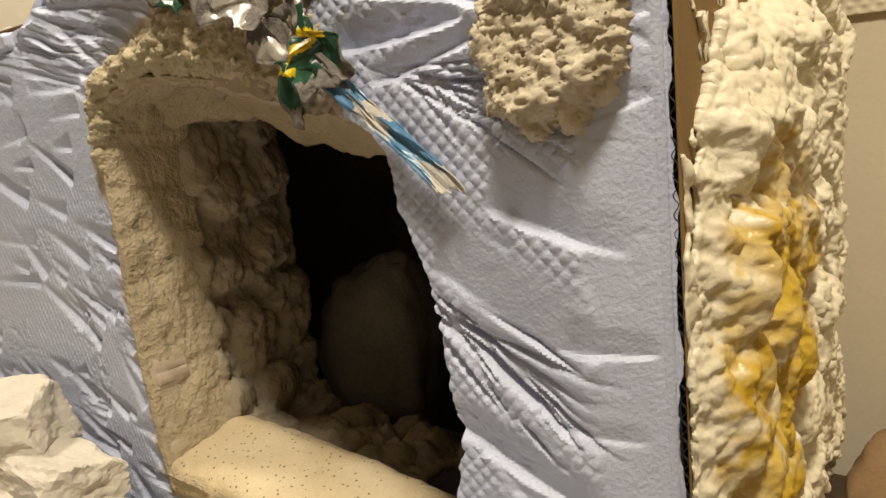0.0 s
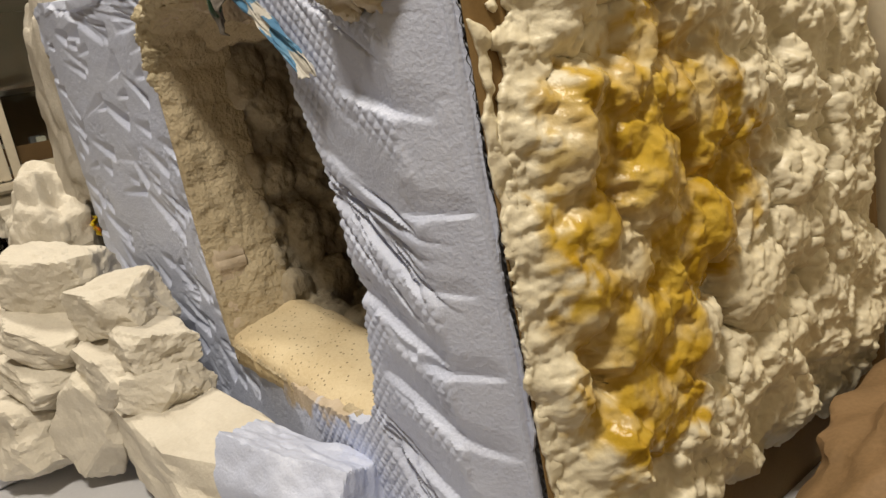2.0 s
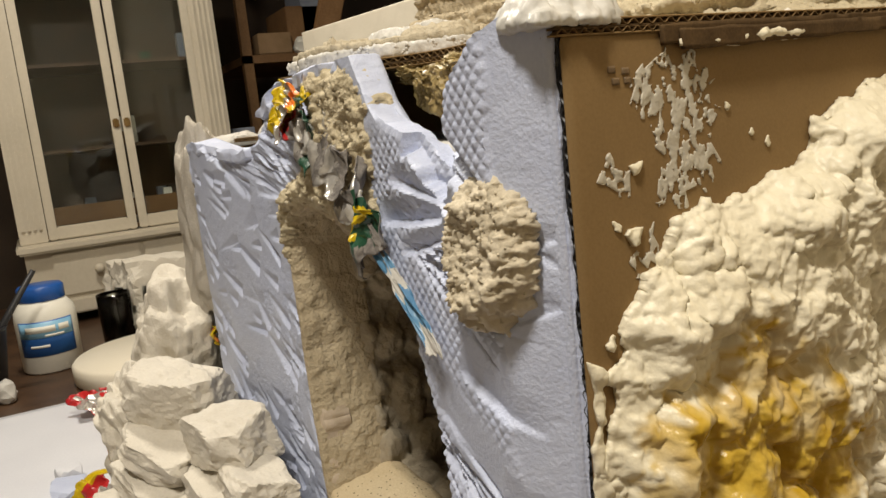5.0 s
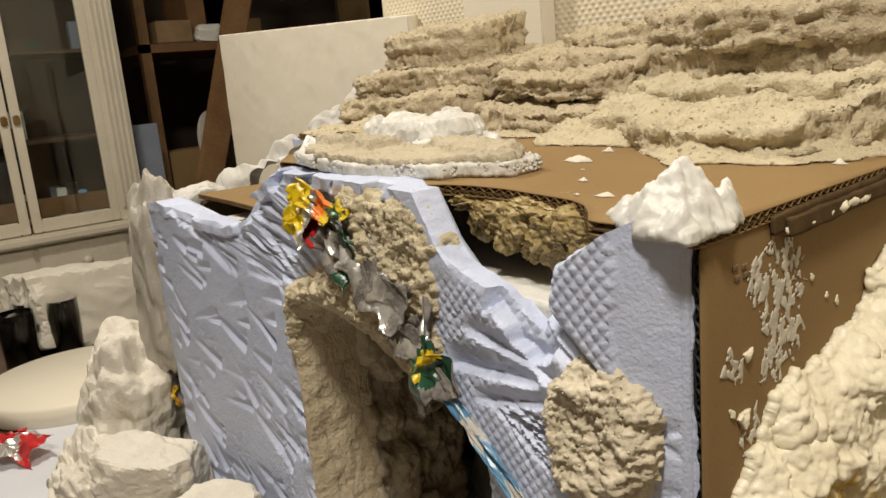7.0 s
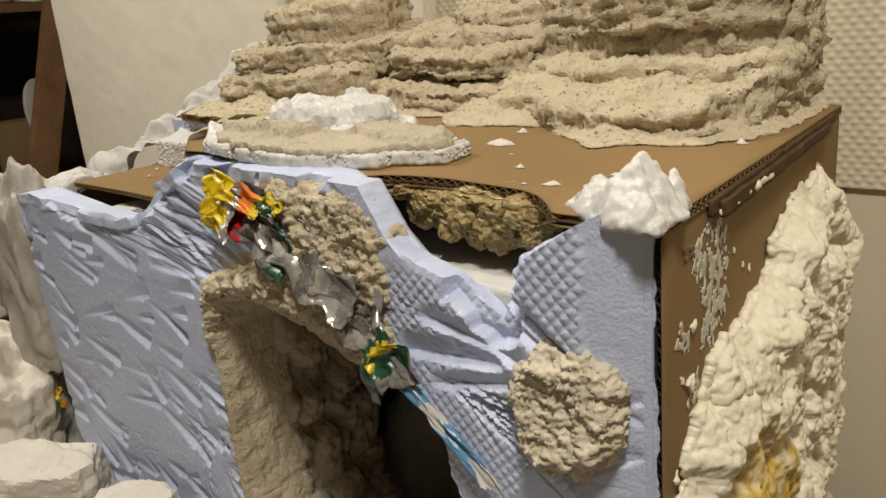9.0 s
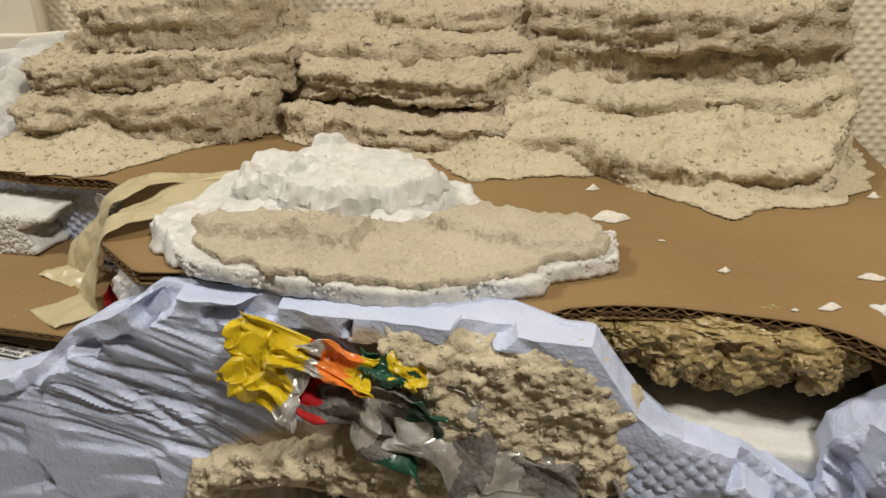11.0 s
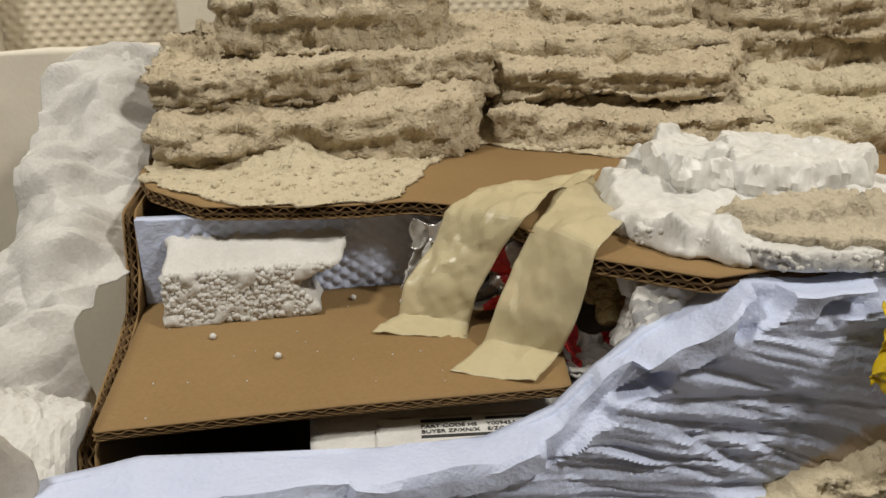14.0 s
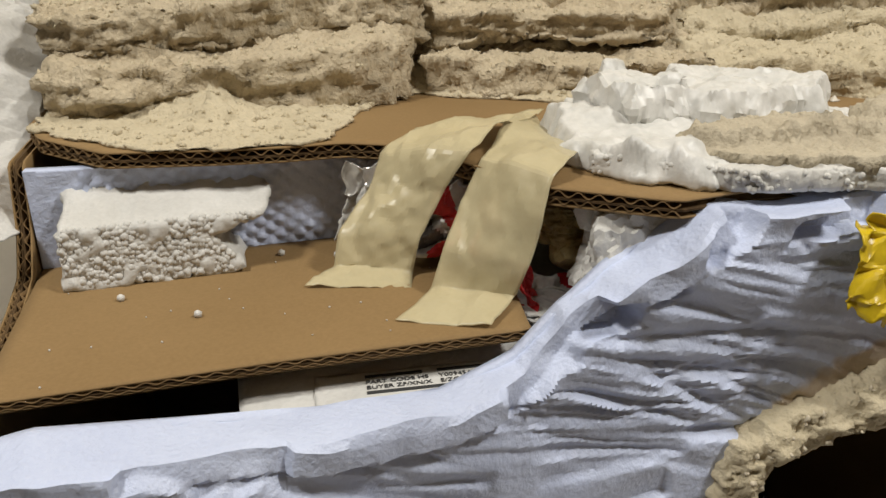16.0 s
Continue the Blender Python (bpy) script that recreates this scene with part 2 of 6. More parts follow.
def part(name, bm, mat, parent=None, label="", smooth=False):
    me = bpy.data.meshes.new(name)
    bm.normal_update()
    bm.to_mesh(me)
    bm.free()
    me.materials.append(mat)
    if smooth:
        me.polygons.foreach_set("use_smooth", np.ones(len(me.polygons), bool))
    return place(name, me, parent, label)


def thing(name, at, label, category, group="", kind=""):
    ob = new(name)
    ob.location = at
    ob.empty_display_size = 0.02
    bpy.context.view_layer.update()
    return tagged(ob, label, category, group, kind)


def signed(P, poly):
    """Distance of the points P (n, 2) from a closed outline, positive inside."""
    d2, inside = np.full(len(P), 1e9), np.zeros(len(P), bool)
    for a, b in zip(poly, np.roll(poly, -1, 0)):
        e, w = b - a, P - a
        t = np.clip((w @ e) / (e @ e + 1e-12), 0, 1)[:, None]
        d2 = np.minimum(d2, ((w - t * e) ** 2).sum(1))
        c = (a[1] > P[:, 1]) != (b[1] > P[:, 1])
        with np.errstate(divide="ignore", invalid="ignore"):
            inside ^= c & (P[:, 0] < (b[0] - a[0]) * (P[:, 1] - a[1]) / (b[1] - a[1]) + a[0])
    return np.sqrt(d2) * np.where(inside, 1, -1)


def ragged(poly, step=0.006, jag=0.002, seed=1, scale=120, octaves=3):
    """An outline with points every step, pushed about by noise."""
    out = []
    poly = np.asarray(poly, float)
    for a, b in zip(poly, np.roll(poly, -1, 0)):
        n = max(1, int(np.linalg.norm(b - a) / step))
        out += [a + (b - a) * k / n for k in range(n)]
    out = np.array(out)
    q = np.stack([out[:, 0], out[:, 1], np.zeros(len(out))], 1)
    return out + jag * np.stack([fbm(q, scale, octaves, seed), fbm(q, scale, octaves, seed + 40)], 1)


def beads(name, points, radius, mat, parent, seed, label=""):
    """Polystyrene beads, pressed together, as one mesh."""
    bm = bmesh.new()
    bmesh.ops.create_icosphere(bm, subdivisions=1, radius=1.0)
    b = np.array([q.co[:] for q in bm.verts])
    f = np.array([[q.index for q in g.verts] for g in bm.faces])
    bm.free()
    r = np.random.RandomState(seed)
    v = np.concatenate([b * radius * r.uniform(0.75, 1.2) + p for p in points])
    fs = np.concatenate([f + len(b) * k for k in range(len(points))])
    return place(name, mesh_from(name, v, fs, mat), parent, label)


def sheet(name, poly, front, back, O, U, V, res, mat, holes=(), rows=3, rim=0.0, stain=None, parent=None, label="", seed=1, rim_scale=150, smooth=True, closed=True, lace=None, undercut=0.0, swell=None, crease=0.0):
    """A slab over an outline in the plane O + u U + v V. front(u, v, d) and back(u, v, d) give its depth behind that plane, d being the
    distance from the rim; the rim is closed with rows of faces pushed about by rim metres."""
    O, U, V = (np.array(a, float) for a in (O, U, V))
    N = np.cross(U, V)
    poly = np.asarray(poly, float)
    lo, hi = poly.min(0) - res, poly.max(0) + res
    nu, nv = (np.ceil((hi - lo) / res).astype(int) + 1)
    uu, vv = np.meshgrid(lo[0] + np.arange(nu) * res, lo[1] + np.arange(nv) * res, indexing="ij")
    P = np.stack([uu.ravel(), vv.ravel()], 1)
    d = signed(P, poly)
    for h in holes:
        d = np.minimum(d, -signed(P, np.asarray(h, float)))
    if lace:
        d = np.minimum(d, lace(P[:, 0], P[:, 1]))
    D = d.reshape(nu, nv)
    gu, gv = np.gradient(D, res)
    g = np.stack([gu.ravel(), gv.ravel()], 1)
    g /= np.maximum(np.linalg.norm(g, axis=1, keepdims=True), 1e-6)
    out = d < 0
    P[out] -= g[out] * d[out][:, None]
    ok = (D > -0.72 * res)
    cell = ok[:-1, :-1] & ok[1:, :-1] & ok[1:, 1:] & ok[:-1, 1:]
    idx = np.arange(nu * nv).reshape(nu, nv)
    F = np.stack([idx[:-1, :-1][cell], idx[1:, :-1][cell], idx[1:, 1:][cell], idx[:-1, 1:][cell]], 1)
    used = np.unique(F)
    remap = np.full(nu * nv, -1)
    remap[used] = np.arange(len(used))
    F, P, d, g = remap[F], P[used], np.maximum(d[used], 0), g[used]
    # bring the outermost vertices onto the outline
    E = np.concatenate([F[:, [k, (k + 1) % 4]] for k in range(4)])
    edge = np.unique(E[~np.isin(E[:, 0].astype(np.int64) * len(P) + E[:, 1], E[:, 1].astype(np.int64) * len(P) + E[:, 0])])
    edge = edge[d[edge] < 1.5 * res]
    P[edge] -= g[edge] * d[edge][:, None]
    d[edge] = 0
    wf, wb = front(P[:, 0], P[:, 1], d), back(P[:, 0], P[:, 1], d)
    wb = np.maximum(wb, wf + 0.0004)
    n = len(P)

    def world(p, w):
        return O + p[:, :1] * U + p[:, 1:2] * V - np.asarray(w)[:, None] * N

    E = np.concatenate([F[:, [k, (k + 1) % 4]] for k in range(4)])
    key = E[:, 0].astype(np.int64) * n + E[:, 1]
    rev = E[:, 1].astype(np.int64) * n + E[:, 0]
    B = E[~np.isin(key, rev)]
    bv = np.unique(B)
    bi = np.full(n, -1)
    bi[bv] = np.arange(len(bv))
    s0 = stain(P[:, 0], P[:, 1], d) if stain else np.zeros(n)
    verts, faces, stains = ([world(P, wf), world(P, wb)], [F, F[:, ::-1] + n], [s0, s0]) if closed else ([world(P, wf)], [F], [s0])
    prev, base = bv, (2 if closed else 1) * n
    # outward direction in the plane at the rim
    gg = np.zeros((n, 2))
    for a, b in ((0, 1), (1, 0)):
        t = P[B[:, 1]] - P[B[:, 0]]
        np.add.at(gg, B[:, a], np.stack([t[:, 1], -t[:, 0]], 1))
    gg /= np.maximum(np.linalg.norm(gg, axis=1, keepdims=True), 1e-9)
    for k in range(1, rows + 1):
        if k < rows or not closed:
            f = k / rows
            w = wf[bv] * (1 - f) + wb[bv] * f
            p = P[bv]
            q = world(p, w)
            push = rim * (0.75 * fbm(q * np.array([0.6, 0.6, 1.8]), rim_scale, 4, seed + 7, 0.6) + (1.1 * (0.55 - cells(q * np.array([0.6, 0.6, 1.7]), 0.5 * rim_scale, seed)) - undercut * f if undercut else 0.3)) * (k < rows or undercut > 0)
            verts.append(world(p + gg[bv] * push[:, None], w))
            stains.append(stains[0][bv])
            cur = base + np.arange(len(bv))
            base += len(bv)
        else:
            cur = bv + n
        a, b = bi[B[:, 0]], bi[B[:, 1]]
        faces.append(np.stack([prev[b], prev[a], cur[a], cur[b]], 1))
        prev = cur
    V, Q = np.concatenate(verts), np.concatenate(faces)
    if swell:  # relief along the surface's own normals
        nq = np.cross(V[Q[:, 2]] - V[Q[:, 0]], V[Q[:, 3]] - V[Q[:, 1]])
        nn = np.zeros_like(V)
        for k in range(4):
            np.add.at(nn, Q[:, k], nq)
        nn /= np.maximum(np.linalg.norm(nn, axis=1, keepdims=True), 1e-12)
        V = V + nn * swell(V)[:, None]
    me = mesh_from(name, V, Q, mat, np.concatenate(stains), smooth, crease)
    return place(name, me, parent, label)


def flat(w):
    return lambda u, v, d: np.full(len(u), float(w))


def rubble(amp, scale, seed, crumb=0.0, strata=0.0, grain=210):
    """Relief of broken filler: noise, stuck crumbs and level bedding."""
    def relief(q):
        h = amp * fbm(q * np.array([0.7, 0.9, 1.4]), scale, 4, seed, 0.65)
        if crumb:
            h = h + crumb * np.clip(0.6 - cells(q, grain, seed + 1), 0, 1) * np.clip(0.5 + 2 * fbm(q, 40, 2, seed + 2), 0, 1.3)
        if strata:
            h = h + strata * fbm(q * np.array([0.12, 0.12, 1.0]), 230, 3, seed + 3, 0.6)
        return h
    return relief


def crumple(p, scale, seed):
    """Creased paper: flat facets between sharp folds, about -1 to 1."""
    r = np.random.RandomState(seed)
    q = p + 0.25 / scale * np.stack([fbm(p, scale * 1.2, 2, seed), fbm(p, scale * 1.2, 2, seed + 1), fbm(p, scale * 1.2, 2, seed + 2)], 1)
    h, total = np.zeros(len(p)), 0
    for k in range(5):
        n = r.normal(size=3)
        n /= np.linalg.norm(n)
        f, a = scale * r.uniform(0.35, 1.5), r.uniform(0.5, 1)
        a = a * scale / f * 0.6
        h += a * (4 * np.abs((q @ n * f + r.rand()) % 1 - 0.5) - 1)
        total += a
    return 1.6 * h / total


def domes(p, scale, seed=0):
    """Rounded swellings that meet in creases, 0 to 1."""
    return np.sqrt(np.maximum(1 - (cells(p, scale, seed) / 0.95) ** 2, 0))


X, Y, Z = (1, 0, 0), (0, 1, 0), (0, 0, 1)


def lump(name, centre, size, seed, mat, parent=None, label="", detail=5, rough=0.03, chips=9, turn=0.0, box=0.6, fine=0.012, stain=None, folds=0.0, tilt=(0, 0), crease=28.0, paper=0.0):
    """A broken chunk: a ball cut by flat planes (the box's six and random chips), roughened, with creases if folds is given."""
    bm = bmesh.new()
    bmesh.ops.create_icosphere(bm, subdivisions=detail, radius=1.0)
    v = np.array([q.co[:] for q in bm.verts])
    faces = np.array([[q.index for q in f.verts] for f in bm.faces])
    bm.free()
    r = np.random.RandomState(seed)
    far = np.full(len(v), 1.0 + 0.75 * box)
    for k in range(6 + chips):
        if k < 6:
            n = np.zeros(3)
            n[k // 2] = 1 - 2 * (k % 2)
            n += r.normal(size=3) * 0.13
            reach = 1.0
        else:
            n = r.normal(size=3)
            reach = 1.02 + 0.38 * box * r.rand() + 0.12 * r.rand()
        n /= np.linalg.norm(n)
        s = v @ n
        if k >= 6 or box > 0.05:
            far = np.where(s > 0.02, np.minimum(far, reach / np.maximum(s, 0.02)), far)
    v = v * far[:, None]
    bend = rough * fbm(v, 1.6, 3, seed) + fine * fbm(v, 8, 4, seed + 5)
    if folds:
        q = v + 0.2 * np.stack([fbm(v, 1.2, 2, seed + 11), fbm(v, 1.2, 2, seed + 12), fbm(v, 1.2, 2, seed + 13)], 1)
        bend = bend + folds * (0.8 * cells(q, 1.9, seed + 21) + 0.35 * cells(q, 4.5, seed + 22) - 0.55)
    if paper:
        bend = bend + paper * (0.8 * crumple(v, 1.1, seed + 31) + 0.45 * crumple(v, 3.2, seed + 32))
    v = v * (1 + bend)[:, None]
    v *= np.array(size) / 2
    crease = 11.0 if paper > 0.05 else crease
    R = np.array(Euler((radians(tilt[0]), radians(tilt[1]), radians(turn))).to_matrix())
    v = v @ R.T + np.array(centre)
    tone = stain(v[:, 1], v[:, 2], 0 * v[:, 0]) if callable(stain) else None if stain is None else np.full(len(v), stain)
    return place(name, mesh_from(name, v, faces, mat, tone, True, crease), parent, label)


def box(bm, lo, hi):
    r = bmesh.ops.create_cube(bm, size=1.0)
    lo, hi = Vector(lo), Vector(hi)
    for q in r["verts"]:
        q.co = Vector((q.co[i] + 0.5) * (hi[i] - lo[i]) + lo[i] for i in range(3))
    return r["verts"]


def boxed(name, lo, hi, mat, parent=None, label="", bevel=0.0):
    bm = bmesh.new()
    box(bm, lo, hi)
    if bevel:
        bmesh.ops.bevel(bm, geom=list(bm.edges), offset=bevel, segments=2, affect="EDGES")
    return part(name, bm, mat, parent, label)


def ring_solid(name, rings, mat, parent=None, label="", segs=28, at=(0, 0, 0), smooth=True):
    """A turned body from (radius, height) rings, closed at both ends."""
    v, f = [], []
    for r, h in rings:
        for k in range(segs):
            a = 2 * math.pi * k / segs
            v.append((at[0] + r * math.cos(a), at[1] + r * math.sin(a), at[2] + h))
    for i in range(len(rings) - 1):
        for k in range(segs):
            f.append((i * segs + k, i * segs + (k + 1) % segs, (i + 1) * segs + (k + 1) % segs, (i + 1) * segs + k))
    f.append(tuple(range(segs))[::-1])
    f.append(tuple((len(rings) - 1) * segs + k for k in range(segs)))
    return place(name, mesh_from(name, v, f, mat, None, smooth), parent, label)


def fluted(name, poly, O, U, V, thick, parent, edges, label="", pitch=0.0075, sag=None, edge_mat=None):
    """A double-wall corrugated board: two liners, a middle liner, and waves of flute along the given edges."""
    poly = np.asarray(poly, float)
    O, U, V = (np.array(a, float) for a in (O, U, V))
    N = np.cross(U, V)
    sag = sag or (lambda u, v: 0 * u)
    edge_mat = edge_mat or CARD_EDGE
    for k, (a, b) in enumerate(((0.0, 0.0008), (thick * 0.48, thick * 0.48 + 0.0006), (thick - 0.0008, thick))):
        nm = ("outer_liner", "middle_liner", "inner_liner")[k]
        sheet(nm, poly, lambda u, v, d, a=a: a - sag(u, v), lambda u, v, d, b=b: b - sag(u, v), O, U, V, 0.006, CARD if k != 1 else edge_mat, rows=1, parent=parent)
    # solid dark filling whose colour stands for shade in the hollow board
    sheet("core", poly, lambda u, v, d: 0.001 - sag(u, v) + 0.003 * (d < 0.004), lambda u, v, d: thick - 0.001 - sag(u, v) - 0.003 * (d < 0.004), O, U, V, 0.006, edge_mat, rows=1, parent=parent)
    for e in edges:
        pts = np.asarray(e, float)
        seg = np.linalg.norm(np.diff(pts, axis=0), axis=1)
        acc = np.r_[0, np.cumsum(seg)]
        for lo, hi, ph, pp in ((0.0008, thick * 0.48, 0, pitch), (thick * 0.48 + 0.0006, thick - 0.0008, 1.3, pitch * 0.8)):
            n = int(acc[-1] / pp * 10)
            if n < 4:
                continue
            s = np.linspace(0, acc[-1], n)
            c = np.stack([np.interp(s, acc, pts[:, 0]), np.interp(s, acc, pts[:, 1])], 1)
            t = np.gradient(c, axis=0)
            t /= np.linalg.norm(t, axis=1, keepdims=True)
            nrm = np.stack([t[:, 1], -t[:, 0]], 1)
            # the waves lie just inside the cut edge
            sd = signed(c[n // 2 : n // 2 + 1] + nrm[n // 2] * 0.003, poly)[0]
            if sd < 0:
                nrm = -nrm
            w = (lo + hi) / 2 + (hi - lo) / 2 * 0.9 * np.sin(2 * np.pi * s / pp + ph)
            v, f = [], []
            for off in (-0.0002, 0.005):
                for dw in (-0.0002, 0.0002):
                    q = c + nrm * off
                    v.append(O + q[:, :1] * U + q[:, 1:] * V - (w + dw - sag(q[:, 0], q[:, 1]))[:, None] * N)
            v = np.concatenate(v)
            i = np.arange(n - 1)
            f = np.concatenate([np.stack([a * n + i, a * n + i + 1, b * n + i + 1, b * n + i], 1) for a, b in ((0, 1), (1, 3), (3, 2), (2, 0))])
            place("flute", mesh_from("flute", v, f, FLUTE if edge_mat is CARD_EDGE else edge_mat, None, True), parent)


# ---- setting ----
TABLE_Z = -0.006
for nm, lo, hi, m in (
    ("floor", (-3.1, -2.4, -0.80), (1.7, 1.9, -0.75), FLOOR),
    ("ceiling", (-3.1, -2.4, 1.70), (1.7, 1.9, 1.75), CEILING),
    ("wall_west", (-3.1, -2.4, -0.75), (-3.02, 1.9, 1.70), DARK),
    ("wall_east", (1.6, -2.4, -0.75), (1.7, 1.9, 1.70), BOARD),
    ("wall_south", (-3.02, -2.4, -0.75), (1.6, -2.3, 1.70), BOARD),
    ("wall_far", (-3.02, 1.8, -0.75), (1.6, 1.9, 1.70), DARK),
):
    tagged(boxed(nm, lo, hi, m), "plain closing surface of the room", nm.split("_")[0], kind="structure")

# embossed wallpaper: real dimples on the stretch that is seen
wall = tagged(boxed("wall_north", (-0.87, 0.425, -0.75), (1.6, 0.5, 1.70), WALLPAPER), "cream embossed wallpaper on the wall behind the table", "wall", kind="structure")


def dimples(u, v, d):
    a, b = u / 0.0106, v / 0.0055
    row = np.floor(b)
    fa, fb = (a + 0.5 * (row % 2)) % 1 - 0.5, b % 1 - 0.5
    return -0.0016 * np.exp(-((0.0106 * fa / 0.0021) ** 2 + (0.0055 * fb / 0.0016) ** 2))


sheet("wallpaper", [(-0.85, 0.38), (0.20, 0.38), (0.20, 0.70), (-0.85, 0.70)], dimples, flat(0.004), (0, 0.421, 0), X, Z, 0.0015, WALLPAPER, rows=1, parent=wall)
tagged(boxed("white_board_strip", (-0.634, 0.395, 0.0), (-0.49, 0.418, 0.70), BOARD, bevel=0.002), "narrow white board strip against the wallpaper", "board")
tagged(boxed("white_board_strip", (-0.088, 0.395, 0.0), (-0.062, 0.418, 0.70), BOARD, bevel=0.002), "narrow white board strip behind the end of the ledge", "board")

panel = sheet("cream_panel", [(-1.49, 0.0), (-0.766, 0.0), (-0.766, 0.614), (-1.48, 0.647)], lambda u, v, d: 0.0006 * fbm(uv3(u, v), 30, 3, 3), flat(0.02), (0, 0.397, 0), X, Z, 0.003, BOARD, rows=2)
low_panel = sheet("cream_panel", ragged([(-0.805, 0.0), (-0.640, 0.0), (-0.640, 0.533), (-0.805, 0.530)], 0.02, 0.0012, 6, 30, 2), lambda u, v, d: 0.0008 * fbm(uv3(u, v), 20, 3, 8), flat(0.012), (0, 0.372, 0), X, Z, 0.004, BOARD, rows=2)
tagged(low_panel, "low smooth cream board standing before the wallpaper", "panel")
tagged(panel, "large smooth cream foam panel standing against the wall", "panel")

table = thing("work_table", (-0.7, 0, TABLE_Z), "dark stained wooden work table under the model", "table")
boxed("tabletop", (-2.45, -0.75, TABLE_Z - 0.03), (0.9, 0.42, TABLE_Z), TABLE_WOOD, table, bevel=0.003)
for lx in (-2.25, 0.8):
    for ly in (-0.65, 0.32):
        boxed("leg", (lx - 0.03, ly - 0.03, -0.75), (lx + 0.03, ly + 0.03, TABLE_Z - 0.03), TABLE_WOOD, table)
base = sheet("white_board", [(-1.25, -0.34), (0.02, -0.34), (0.02, 0.36), (-1.25, 0.36)], flat(0), flat(0.006), (0, 0, 0.0), X, Y, 0.02, SHEET_WHITE, rows=2)
tagged(base, "white foam board lying on the table as base", "board")

# the right-hand side of the box leans in by four degrees towards the wall
SIDE_O, SIDE_U, SIDE_N = np.array([0.0005, 0.0, 0.0]), np.array([-0.076, 0.9971, 0.0]), np.array([0.9971, 0.076, 0.0])

# ---- cardboard box ----
carton = thing("cardboard_box", (-0.32, 0.18, 0), "large brown double-wall cardboard box with a torn and cut top", "box")
TOP = [(0.001, 0.004), (-0.012, 0.18), (-0.026, 0.36), (-0.632, 0.36), (-0.634, 0.19), (-0.624, 0.159), (-0.593, 0.124), (-0.549, 0.119), (-0.52, 0.118), (-0.492, 0.121), (-0.465, 0.109),
       (-0.428, 0.032), (-0.390, 0.006), (-0.36, 0.012), (-0.199, 0.004), (-0.186, 0.016), (-0.168, 0.023), (-0.144, 0.027), (-0.11, 0.026), (-0.089, 0.025), (-0.075, 0.019), (-0.062, 0.008), (-0.05, -0.005)]
TOP_EDGES = [TOP[4:13], TOP[14:23], TOP[:3]]
fluted("top", TOP, (0, 0, 0.460), X, Y, 0.007, carton, TOP_EDGES, sag=lambda u, v: -0.033 * u)
fluted("side", [(0.0065, 0.0), (0.36, 0.0), (0.36, 0.453), (0.0065, 0.453)], SIDE_O, SIDE_U, Z, 0.0065, carton, [[(0.0065, 0.0), (0.0065, 0.453)]], edge_mat=BLACK)
LEFT = [(0.075, 0.0), (0.06, 0.36), (0.008, 0.392), (0.02, 0.418), (0.09, 0.425), (0.118, 0.430), (0.132, 0.446), (0.142, 0.474), (0.36, 0.474), (0.36, 0.0)]
fluted("side", LEFT, (-0.628, 0, 0), Y, Z, 0.0065, carton, [LEFT[2:8]])
fluted("back", [(-0.633, 0.0), (-0.03, 0.0), (-0.03, 0.45), (-0.633, 0.45)], (0, 0.353, 0), X, Z, 0.0065, carton, [])
SHELF = [(-0.627, 0.016), (-0.53, 0.016), (-0.443, 0.012), (-0.437, 0.045), (-0.43, 0.128), (-0.627, 0.134)]
fluted("folded_flap", SHELF, (0, 0, 0.4280), X, Y, 0.0045, carton, [SHELF[0:4]])
# folded-over flap strips along the right top edge
for y0, y1, x0, dz in ((0.062, 0.33, 0.0032, 0.001), (0.072, 0.30, 0.0060, -0.002)):
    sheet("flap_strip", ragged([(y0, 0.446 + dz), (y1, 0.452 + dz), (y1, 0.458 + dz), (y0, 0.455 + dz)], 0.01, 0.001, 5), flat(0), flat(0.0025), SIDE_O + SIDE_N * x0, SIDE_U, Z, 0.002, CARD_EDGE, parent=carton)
# dark board added before the back; its colour stands for shade inside the box
boxed("cave_shade_board", (-0.62, 0.335, 0.0), (-0.045, 0.352, 0.44), DARK, carton)


# ---- carved blue foam front ----
rs = np.random.RandomState(4)
OPENING = [(-0.366, 0.300), (-0.365, 0.338), (-0.353, 0.362), (-0.322, 0.373), (-0.282, 0.371), (-0.250, 0.367), (-0.213, 0.357), (-0.166, 0.345), (-0.140, 0.338), (-0.125, 0.326), (-0.119, 0.297),
           (-0.107, 0.264), (-0.101, 0.226), (-0.098, 0.187), (-0.105, 0.155), (-0.109, 0.133), (-0.123, 0.114), (-0.18, 0.110), (-0.233, 0.111), (-0.29, 0.113), (-0.352, 0.118), (-0.362, 0.20)]
FRONT = [(-0.004, 0.0), (-0.004, 0.460), (-0.016, 0.467), (-0.033, 0.459), (-0.053, 0.445), (-0.070, 0.432), (-0.079, 0.424), (-0.086, 0.400), (-0.112, 0.415), (-0.138, 0.424), (-0.155, 0.439),
         (-0.174, 0.467), (-0.265, 0.468), (-0.377, 0.467), (-0.398, 0.455), (-0.415, 0.449), (-0.434, 0.438), (-0.452, 0.422), (-0.48, 0.413), (-0.521, 0.416), (-0.57, 0.424), (-0.606, 0.430),
         (-0.640, 0.426), (-0.637, 0.32), (-0.630, 0.2), (-0.622, 0.1), (-0.612, 0.0)]


